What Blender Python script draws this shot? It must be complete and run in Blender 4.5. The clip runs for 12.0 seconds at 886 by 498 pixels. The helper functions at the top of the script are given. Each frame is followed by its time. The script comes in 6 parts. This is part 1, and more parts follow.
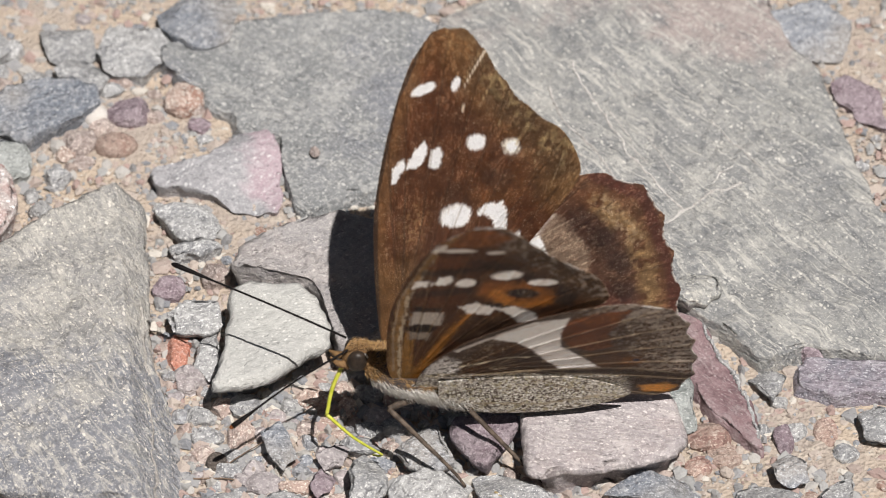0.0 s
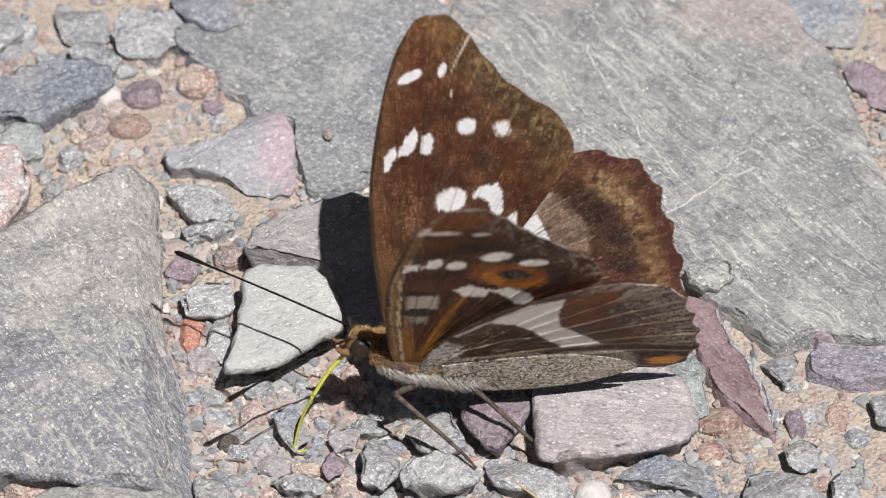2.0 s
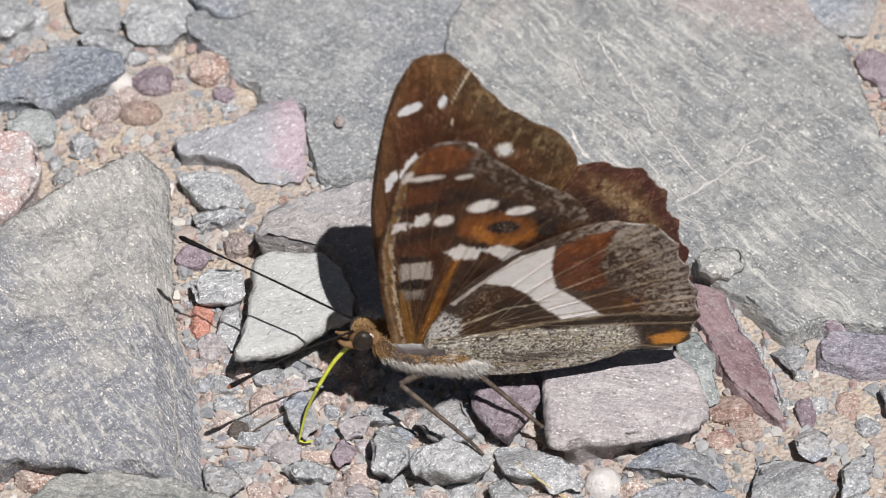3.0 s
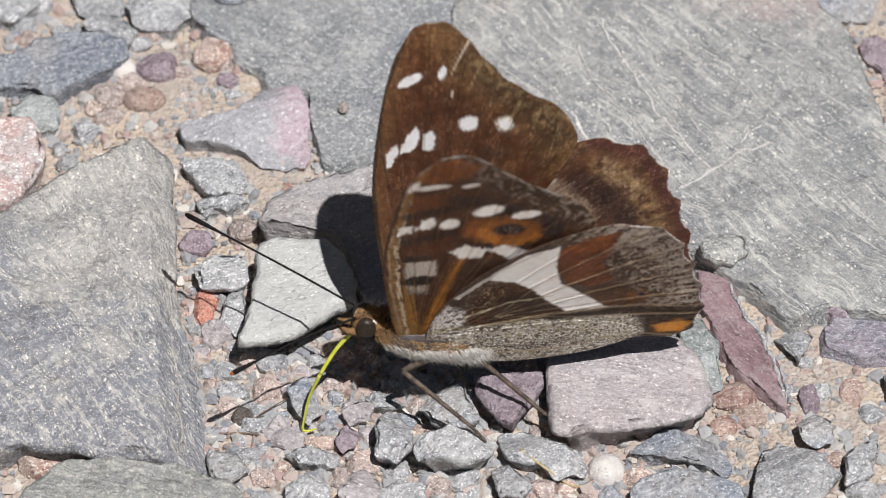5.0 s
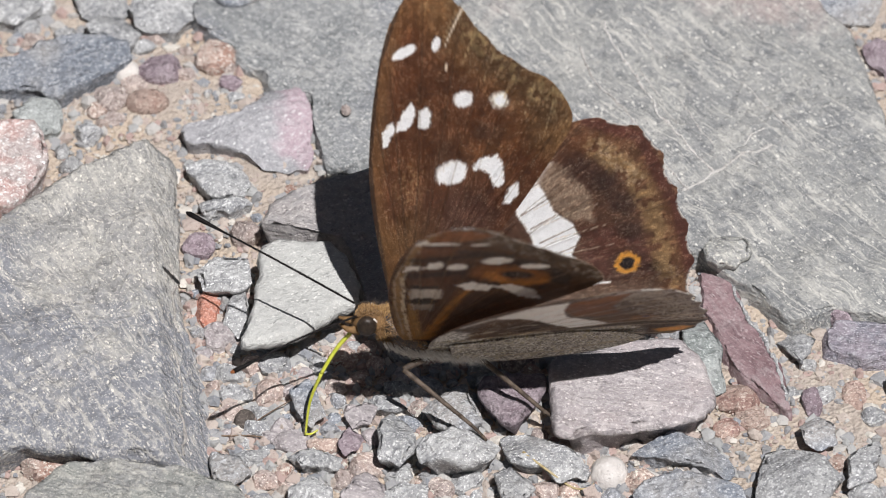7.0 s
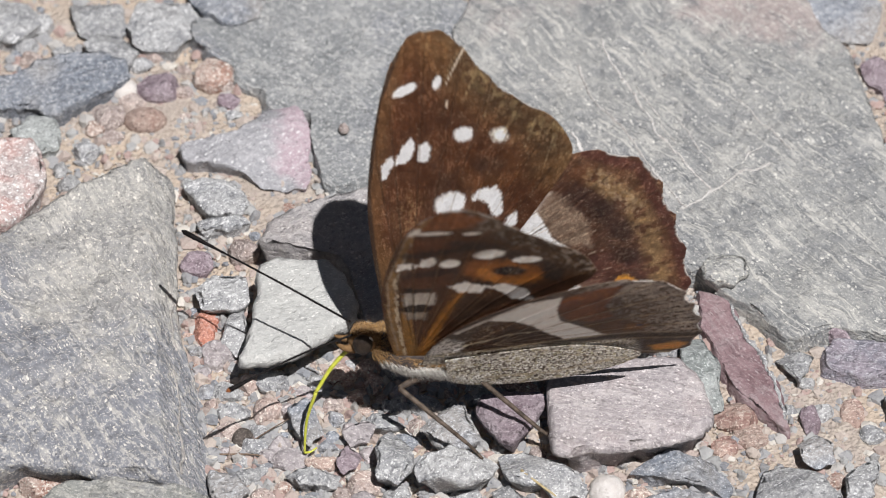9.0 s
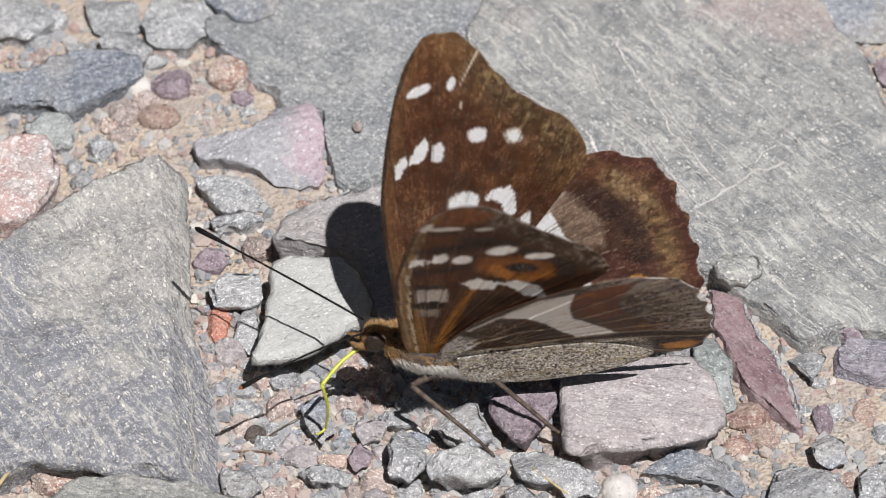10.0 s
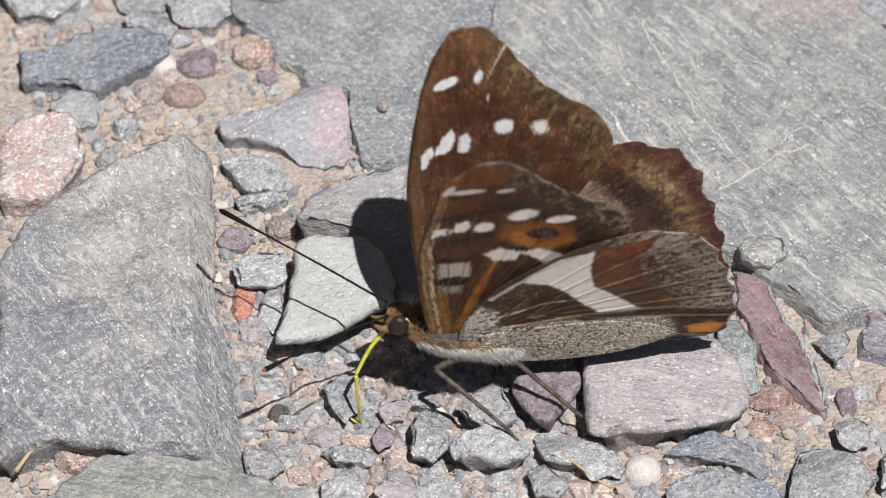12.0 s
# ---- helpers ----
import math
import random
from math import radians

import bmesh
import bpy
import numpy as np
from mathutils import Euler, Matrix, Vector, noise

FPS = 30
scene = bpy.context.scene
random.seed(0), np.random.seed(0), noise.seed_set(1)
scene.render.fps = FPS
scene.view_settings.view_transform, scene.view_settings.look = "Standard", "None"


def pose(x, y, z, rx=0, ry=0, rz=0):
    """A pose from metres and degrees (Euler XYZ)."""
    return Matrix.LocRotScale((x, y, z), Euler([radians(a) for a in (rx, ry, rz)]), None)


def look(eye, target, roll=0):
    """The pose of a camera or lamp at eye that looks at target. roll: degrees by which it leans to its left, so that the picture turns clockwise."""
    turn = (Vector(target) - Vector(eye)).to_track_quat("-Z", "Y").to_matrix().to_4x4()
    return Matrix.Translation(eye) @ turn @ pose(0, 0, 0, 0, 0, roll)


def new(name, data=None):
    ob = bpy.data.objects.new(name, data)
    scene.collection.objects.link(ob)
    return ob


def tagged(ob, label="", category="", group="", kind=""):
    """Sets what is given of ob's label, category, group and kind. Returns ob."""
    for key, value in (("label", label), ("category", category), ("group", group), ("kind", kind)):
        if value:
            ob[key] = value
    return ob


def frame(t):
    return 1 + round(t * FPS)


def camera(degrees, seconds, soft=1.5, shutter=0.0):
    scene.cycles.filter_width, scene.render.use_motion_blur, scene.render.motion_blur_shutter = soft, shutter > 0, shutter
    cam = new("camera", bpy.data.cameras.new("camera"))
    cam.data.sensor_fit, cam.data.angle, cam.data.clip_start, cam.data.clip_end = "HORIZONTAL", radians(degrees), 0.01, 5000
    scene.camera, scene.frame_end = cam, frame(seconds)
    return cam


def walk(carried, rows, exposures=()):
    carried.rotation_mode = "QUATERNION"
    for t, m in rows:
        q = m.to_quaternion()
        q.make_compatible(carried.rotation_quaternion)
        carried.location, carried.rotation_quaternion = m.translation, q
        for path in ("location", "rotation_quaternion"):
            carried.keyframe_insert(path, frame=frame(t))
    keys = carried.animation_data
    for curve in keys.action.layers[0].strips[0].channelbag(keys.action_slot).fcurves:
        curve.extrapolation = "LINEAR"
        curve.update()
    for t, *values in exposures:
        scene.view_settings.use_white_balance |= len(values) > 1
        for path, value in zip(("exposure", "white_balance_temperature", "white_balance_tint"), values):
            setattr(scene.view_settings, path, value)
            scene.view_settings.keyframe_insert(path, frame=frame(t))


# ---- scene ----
MM = 0.001
cam = camera(10, 12.0, soft=0.85, shutter=0.3)
cam.data.dof.use_dof, cam.data.dof.focus_distance, cam.data.dof.aperture_fstop = True, 0.585, 38.0
EYE = (0.0, -0.4092, 0.4388)
AIM = [(0, 0.00310, 0.00704, -0.19), (0.5, 0.00536, 0.00637, -0.13), (1, 0.00551, 0.00549, -0.04),
       (1.5, 0.00341, 0.00454, -0.08), (2, 0.00155, 0.00427, -0.05), (2.5, 0.00101, 0.00340, -0.02),
       (3, 0.00028, 0.00225, -0.02), (3.5, -0.00075, 0.00070, -0.02), (5.5, 0.0, 0.0, 0.0),
       (6, 0.00013, 0.00001, 0.01), (6.5, 0.00062, -0.00014, 0.01), (7, -0.00049, 0.00041, -0.02),
       (7.5, -0.00044, 0.00148, -0.08), (9.5, -0.00039, 0.00353, 0.02), (10, -0.00183, 0.00306, 0.05),
       (10.5, -0.00213, 0.00169, 0.02), (11, -0.00272, 0.00070, 0.0), (11.5, -0.00358, -0.00010, 0.05),
       (12, -0.00470, -0.00019, 0.06)]
# the picture starts a little warmer and settles
WARMTH = [(0, 0.03, 6830, 10), (0.5, 0.03, 6830, 10), (1, 0.03, 6740, 10), (1.5, 0.03, 6640, 10), (2, 0.03, 6570, 10), (3, 0.03, 6500, 10), (12, 0.03, 6500, 10)]
walk(cam, [(t, look(EYE, (x, y, 0), r)) for t, x, y, r in AIM], WARMTH)

# ---- light: high sun from the front right, clear sky ----
SUN_FROM = Vector((0.22, -0.41, 1.0))
world = bpy.data.worlds.new("sky")
scene.world = world
world.use_nodes = True
wn = world.node_tree.nodes
sky = wn.new("ShaderNodeTexSky")
sky.sky_type, sky.sun_disc = "NISHITA", False
sky.dust_density, sky.ozone_density = 2.5, 0.2
sky.sun_elevation = math.atan2(SUN_FROM.z, SUN_FROM.xy.length)
sky.sun_rotation = math.atan2(SUN_FROM.x, SUN_FROM.y)
wn["Background"].inputs[1].default_value = 0.0165
world.node_tree.links.new(sky.outputs[0], wn["Background"].inputs[0])
sun = new("sun", bpy.data.lights.new("sun", "SUN"))
sun.data.energy, sun.data.angle, sun.data.color = 5.0, radians(0.55), (1.0, 0.982, 0.985)
sun.matrix_world = look(SUN_FROM, (0, 0, 0))


# ---- materials ----
class Nodes:
    """Short hand to wire one node material."""

    def __init__(self, name):
        self.mat = bpy.data.materials.new(name)
        self.mat.use_nodes = True
        self.tree = self.mat.node_tree
        self.bsdf = self.tree.nodes["Principled BSDF"]

    def link(self, a, b):
        self.tree.links.new(a, b)

    def put(self, socket, value):
        if isinstance(value, bpy.types.NodeSocket):
            self.link(value, socket)
        else:
            socket.default_value = value

    def make(self, kind, **inputs):
        node = self.tree.nodes.new(kind)
        for key, value in inputs.items():
            self.put(node.inputs[key.replace("_", " ")], value)
        return node

    def noise(self, vector, scale, detail=4.0, rough=0.55, lacun=2.0):
        return self.make("ShaderNodeTexNoise", Vector=vector, Scale=scale, Detail=detail, Roughness=rough, Lacunarity=lacun).outputs["Fac"]

    def ramp(self, fac, lo, hi, a=0.0, b=1.0):
        node = self.make("ShaderNodeMapRange", Value=fac)
        node.interpolation_type = "SMOOTHSTEP"
        for key, value in (("From Min", lo), ("From Max", hi), ("To Min", a), ("To Max", b)):
            node.inputs[key].default_value = value
        return node.outputs[0]

    def mix(self, fac, a, b, blend="MIX"):
        node = self.tree.nodes.new("ShaderNodeMix")
        node.data_type, node.blend_type = "RGBA", blend
        for k, value in ((0, fac), (6, a), (7, b)):
            self.put(node.inputs[k], (*value, 1.0) if isinstance(value, tuple) and len(value) == 3 else value)
        return node.outputs[2]

    def maths(self, op, a, b=0.0):
        node = self.tree.nodes.new("ShaderNodeMath")
        node.operation = op
        self.put(node.inputs[0], a)
        self.put(node.inputs[1], b)
        return node.outputs[0]

    def mapped(self, vector, scale=(1, 1, 1), turn=(0, 0, 0)):
        """Turned first, then stretched."""
        node = self.make("ShaderNodeMapping", Vector=vector)
        node.inputs["Rotation"].default_value = [radians(a) for a in turn]
        wide = self.make("ShaderNodeMapping", Vector=node.outputs[0])
        wide.inputs["Scale"].default_value = scale
        return wide.outputs[0]

    def place(self):
        """Object coordinates, moved by a chance offset for each object."""
        co = self.tree.nodes.new("ShaderNodeTexCoord").outputs["Object"]
        chance = self.tree.nodes.new("ShaderNodeObjectInfo").outputs["Random"]
        add = self.tree.nodes.new("ShaderNodeVectorMath")
        add.operation = "ADD"
        self.link(co, add.inputs[0])
        self.link(self.maths("MULTIPLY", chance, 0.9), add.inputs[1])
        return add.outputs[0], chance

    def done(self, color, rough, bump=None, depth=0.0003, strength=0.7, spec=0.3):
        self.put(self.bsdf.inputs["Base Color"], (*color, 1.0) if isinstance(color, tuple) else color)
        self.put(self.bsdf.inputs["Roughness"], rough)
        self.bsdf.inputs["Specular IOR Level"].default_value = spec
        if bump is not None:
            node = self.make("ShaderNodeBump", Strength=strength, Distance=depth, Height=bump)
            self.link(node.outputs[0], self.bsdf.inputs["Normal"])
        return self.mat


def rock_material(name, main, other, pale, dark, streak=0.0, turn=0.0, speck=0.35, stain=None, grain=1.0, slant=None):
    """Weathered stone: two tones in patches, grain, pale mineral flecks and their painted glints, dark pits, streaks of
    the bedding, dusty stains.
    turn: the way that the bedding runs, in degrees from the x axis; slant: (x, y, offset), the side of the stone that
    the stain takes."""
    n = Nodes(name)
    co, chance = n.place()
    patch = n.noise(co, 120, 4, 0.6)
    mid = n.noise(co, 480, 5, 0.65)
    fine = n.noise(co, 1500, 4, 0.65)
    grit = n.noise(co, 4200, 3, 0.6)
    # bedding that bends and breaks off
    warp = n.tree.nodes.new("ShaderNodeVectorMath")
    warp.operation = "MULTIPLY_ADD"
    n.link(n.make("ShaderNodeTexNoise", Vector=co, Scale=130.0, Detail=4.0).outputs["Color"], warp.inputs[0])
    warp.inputs[1].default_value = (0.0035, 0.0035, 0.0035)
    n.link(co, warp.inputs[2])
    bent_co = warp.outputs[0]
    bed = n.noise(n.mapped(bent_co, (105, 850, 600), (0, 0, -turn)), 1.0, 5, 0.68)
    scratch = n.noise(n.mapped(bent_co, (130, 2300, 1300), (0, 0, -turn - 5)), 1.0, 4, 0.62)
    gate = n.ramp(n.noise(co, 70, 3, 0.6), 0.36, 0.56)
    # mica and quartz flecks with their glints painted pale, drawn out along the bedding
    fleck = n.tree.nodes.new("ShaderNodeTexVoronoi")
    n.link(n.mapped(bent_co, (1700, 2900, 2400), (0, 0, -turn)), fleck.inputs["Vector"])
    fleck.inputs["Scale"].default_value = 1.0
    pick = n.make("ShaderNodeSeparateColor", Color=fleck.outputs["Color"])
    flecks = n.maths("MULTIPLY", n.ramp(n.maths("ADD", fleck.outputs["Distance"], n.maths("MULTIPLY", n.maths("SUBTRACT", mid, 0.5), 1.6)), 0.42, 0.2), n.ramp(pick.outputs[0], 0.66, 0.95))
    pits = n.maths("MULTIPLY", n.ramp(fleck.outputs["Distance"], 0.4, 0.2), n.ramp(pick.outputs[1], 0.84, 0.94))
    color = n.mix(n.ramp(patch, 0.41, 0.57), main, other)
    color = n.mix(n.ramp(n.noise(co, 210, 5, 0.65), 0.50, 0.66, 0.0, 0.5), color, pale)
    color = n.mix(n.ramp(mid, 0.45, 0.62, 0.0, 0.6), color, other)
    color = n.mix(n.ramp(mid, 0.46, 0.32, 0.0, 0.4), color, dark)
    if stain:
        mask = n.noise(co, 48, 5, 0.62)
        if slant:
            where = n.make("ShaderNodeSeparateXYZ", Vector=n.tree.nodes.new("ShaderNodeTexCoord").outputs["Object"])
            side = n.maths("ADD", n.maths("MULTIPLY", where.outputs[0], slant[0]), n.maths("MULTIPLY", where.outputs[1], slant[1]))
            mask = n.maths("ADD", n.maths("ADD", n.maths("MULTIPLY", mask, 0.72), n.maths("MULTIPLY", n.noise(co, 240, 4, 0.65), 0.28)), n.maths("ADD", side, slant[2]))
        color = n.mix(n.ramp(mask, 0.45, 0.60, 0.0, 0.88), color, stain)
    color = n.mix(n.maths("MULTIPLY", n.maths("MULTIPLY", n.ramp(bed, 0.52, 0.66), gate), streak * 0.85), color, pale)
    color = n.mix(n.maths("MULTIPLY", n.ramp(bed, 0.47, 0.34), streak * 0.75), color, dark)
    color = n.mix(n.maths("MULTIPLY", n.ramp(scratch, 0.57, 0.63), 0.15 + 0.6 * streak), color, pale)
    color = n.mix(n.ramp(fine, 0.53, 0.63, 0.0, min(1.0, speck * 1.45) * grain), color, pale)
    color = n.mix(n.ramp(fine, 0.46, 0.35, 0.0, 0.62 * grain), color, dark)
    color = n.mix(n.ramp(grit, 0.58, 0.66, 0.0, min(1.0, speck * 1.7) * grain), color, tuple(min(0.85, c * 1.4) for c in pale))
    color = n.mix(n.ramp(grit, 0.42, 0.33, 0.0, 0.4 * grain), color, dark)
    color = n.mix(n.maths("MULTIPLY", flecks, min(1.0, 1.5 * speck)), color, tuple(min(0.85, c * 1.45) for c in pale))
    color = n.mix(n.maths("MULTIPLY", pits, 0.5), color, tuple(c * 0.7 for c in dark))
    bright = n.tree.nodes.new("ShaderNodeHueSaturation")
    n.link(color, bright.inputs["Color"])
    n.link(n.ramp(chance, 0.0, 1.0, 0.9, 1.16), bright.inputs["Value"])
    height = n.maths("ADD", mid, n.maths("MULTIPLY", fine, 0.55))
    height = n.maths("ADD", height, n.maths("MULTIPLY", bed, 0.3 + 0.7 * streak))
    height = n.maths("ADD", height, n.maths("MULTIPLY", scratch, 0.15 + 0.5 * streak))
    height = n.maths("ADD", height, n.maths("MULTIPLY", grit, 0.16))
    height = n.maths("ADD", height, n.maths("MULTIPLY", n.maths("SUBTRACT", flecks, pits), 0.12))
    return n.done(bright.outputs[0], n.ramp(fine, 0.35, 0.65, 0.6, 0.85), height, 0.0012 * (0.35 + 0.65 * grain), 0.7, 0.35)


ROCK = {
    "pale": rock_material("pale_schist", (0.37, 0.365, 0.345), (0.30, 0.30, 0.30), (0.56, 0.54, 0.49), (0.18, 0.185, 0.18), 0.7, -25, 0.38, (0.30, 0.31, 0.285)),
    "worn": rock_material("worn_schist", (0.37, 0.36, 0.335), (0.32, 0.315, 0.305), (0.58, 0.55, 0.50), (0.16, 0.158, 0.165), 0.7, -58, 0.5, (0.195, 0.205, 0.235), 0.7, (-3.5, -8.5, 0.045)),
    "blue": rock_material("blue_slate", (0.195, 0.22, 0.262), (0.275, 0.295, 0.33), (0.52, 0.53, 0.55), (0.11, 0.115, 0.13), 0.2, 20, 0.4, (0.34, 0.32, 0.30)),
    "grey": rock_material("grey_rock", (0.29, 0.295, 0.305), (0.36, 0.36, 0.36), (0.58, 0.58, 0.575), (0.14, 0.14, 0.15), 0.2, 35, 0.5),
    "green": rock_material("green_rock", (0.27, 0.295, 0.285), (0.34, 0.355, 0.345), (0.5, 0.52, 0.51), (0.15, 0.16, 0.16), 0.25, -50, 0.4),
    "mid": rock_material("mottled_slate", (0.19, 0.20, 0.205), (0.24, 0.247, 0.25), (0.46, 0.455, 0.44), (0.12, 0.125, 0.13), 0.4, -40, 0.45, (0.19, 0.20, 0.225), 0.8),
    "pink": rock_material("pink_granite", (0.43, 0.375, 0.36), (0.44, 0.295, 0.27), (0.72, 0.68, 0.65), (0.24, 0.17, 0.16), 0.0, 0, 0.6, None, 0.8),
    "lilac": rock_material("lilac_rock", (0.335, 0.335, 0.35), (0.37, 0.365, 0.38), (0.62, 0.60, 0.62), (0.17, 0.165, 0.175), 0.2, 40, 0.45, (0.45, 0.34, 0.38), 0.5, (45.0, 8.0, -0.14)),
    "streak": rock_material("streaked_schist", (0.225, 0.23, 0.232), (0.275, 0.277, 0.27), (0.52, 0.505, 0.468), (0.135, 0.142, 0.152), 0.95, -52, 0.45, (0.36, 0.30, 0.285), 0.55, (1.5, 8.0, -0.19)),
    "red": rock_material("maroon_slate", (0.24, 0.15, 0.16), (0.30, 0.205, 0.215), (0.44, 0.38, 0.38), (0.13, 0.08, 0.09), 0.4, -55, 0.25, None, 0.6),
    "pinkgrey": rock_material("pinkish_schist", (0.40, 0.35, 0.35), (0.35, 0.318, 0.325), (0.58, 0.54, 0.53), (0.19, 0.175, 0.175), 0.5, -18, 0.45, None, 0.6),
    "dusk": rock_material("dusky_schist", (0.39, 0.36, 0.352), (0.335, 0.32, 0.322), (0.54, 0.51, 0.49), (0.17, 0.16, 0.16), 0.3, 30, 0.4, None, 0.7),
    "purple": rock_material("purple_slate", (0.22, 0.165, 0.19), (0.29, 0.235, 0.26), (0.46, 0.40, 0.42), (0.10, 0.075, 0.085), 0.1, 0, 0.3),
    "purpleblue": rock_material("violet_slate", (0.235, 0.235, 0.275), (0.30, 0.265, 0.30), (0.48, 0.47, 0.50), (0.13, 0.125, 0.145), 0.4, -20, 0.35),
    "white": rock_material("whitish_stone", (0.44, 0.44, 0.42), (0.39, 0.39, 0.375), (0.57, 0.56, 0.535), (0.28, 0.28, 0.27), 0.1, 30, 0.35, None, 0.5),
    "whitep": rock_material("white_quartz", (0.72, 0.68, 0.63), (0.62, 0.58, 0.55), (0.85, 0.83, 0.8), (0.60, 0.55, 0.51), 0.0, 0, 0.2, None, 0.25),
    "redgran": rock_material("red_granite", (0.38, 0.22, 0.17), (0.45, 0.34, 0.29), (0.68, 0.58, 0.52), (0.17, 0.10, 0.09), 0.0, 0, 0.7),
    "brown": rock_material("brown_pebble", (0.31, 0.20, 0.165), (0.36, 0.27, 0.23), (0.48, 0.40, 0.34), (0.12, 0.08, 0.07), 0.0, 0, 0.3),
    "pinkp": rock_material("pink_pebble", (0.42, 0.32, 0.28), (0.36, 0.30, 0.28), (0.62, 0.54, 0.49), (0.19, 0.14, 0.12), 0.0, 0, 0.5),
    "orange": rock_material("orange_pebble", (0.52, 0.165, 0.10), (0.46, 0.20, 0.14), (0.66, 0.42, 0.36), (0.20, 0.09, 0.07), 0.2, 60, 0.4),
    "dark": rock_material("dark_seed", (0.09, 0.075, 0.065), (0.14, 0.115, 0.10), (0.3, 0.26, 0.23), (0.03, 0.025, 0.02), 0.0, 0, 0.2),
    "seam": rock_material("pale_seam", (0.53, 0.50, 0.475), (0.59, 0.565, 0.54), (0.66, 0.64, 0.61), (0.28, 0.25, 0.23), 0.0, 0, 0.3),
    "crest": rock_material("bruised_crest", (0.44, 0.41, 0.375), (0.40, 0.375, 0.35), (0.56, 0.53, 0.49), (0.26, 0.25, 0.24), 0.2, 70, 0.4),
    "redflat": rock_material("red_crumble", (0.33, 0.20, 0.17), (0.42, 0.31, 0.26), (0.55, 0.46, 0.40), (0.15, 0.09, 0.08), 0.3, 20, 0.4),
}


def sand_material():
    n = Nodes("sand")
    co = n.tree.nodes.new("ShaderNodeTexCoord").outputs["Object"]
    big, mid = n.noise(co, 60, 4), n.noise(co, 520, 5, 0.7)
    grain = n.tree.nodes.new("ShaderNodeTexVoronoi")
    n.link(co, grain.inputs["Vector"])
    grain.inputs["Scale"].default_value = 1900
    fine = n.noise(co, 2600, 4, 0.7)
    color = n.mix(n.ramp(big, 0.38, 0.62), (0.56, 0.46, 0.365), (0.47, 0.405, 0.355))
    color = n.mix(n.ramp(mid, 0.5, 0.7), color, (0.60, 0.53, 0.45))
    color = n.mix(n.ramp(fine, 0.44, 0.28), color, (0.27, 0.21, 0.165))
    color = n.mix(n.ramp(fine, 0.6, 0.75), color, (0.70, 0.62, 0.52))
    height = n.maths("ADD", n.maths("MULTIPLY", mid, 0.8), n.maths("MULTIPLY", grain.outputs["Distance"], 0.5))
    height = n.maths("ADD", height, n.maths("MULTIPLY", fine, 0.4))
    return n.done(color, 0.92, height, 0.0011, 0.8, 0.15)


def gravel_material():
    n = Nodes("gravel")
    co = n.tree.nodes.new("ShaderNodeTexCoord").outputs["Object"]
    chance = n.tree.nodes.new("ShaderNodeNewGeometry").outputs["Random Per Island"]
    ramp = n.tree.nodes.new("ShaderNodeValToRGB")
    n.link(chance, ramp.inputs[0])
    tones = [(0.0, (0.34, 0.34, 0.345)), (0.2, (0.46, 0.38, 0.34)), (0.34, (0.40, 0.40, 0.395)), (0.48, (0.50, 0.43, 0.38)),
             (0.62, (0.27, 0.28, 0.30)), (0.72, (0.42, 0.31, 0.28)), (0.82, (0.50, 0.48, 0.455)), (0.93, (0.66, 0.62, 0.56))]
    ramp.color_ramp.interpolation = "CONSTANT"
    while len(ramp.color_ramp.elements) < len(tones):
        ramp.color_ramp.elements.new(0.5)
    for element, (spot, tone) in zip(ramp.color_ramp.elements, tones):
        element.position, element.color = spot, (*tone, 1)
    fine = n.noise(co, 2400, 4, 0.7)
    color = n.mix(n.ramp(fine, 0.56, 0.72, 0.0, 0.55), ramp.outputs[0], (0.6, 0.57, 0.52))
    color = n.mix(n.ramp(fine, 0.42, 0.28, 0.0, 0.6), color, (0.12, 0.10, 0.09))
    return n.done(color, 0.85, n.maths("ADD", fine, n.noise(co, 700, 3)), 0.0005, 0.7, 0.25)


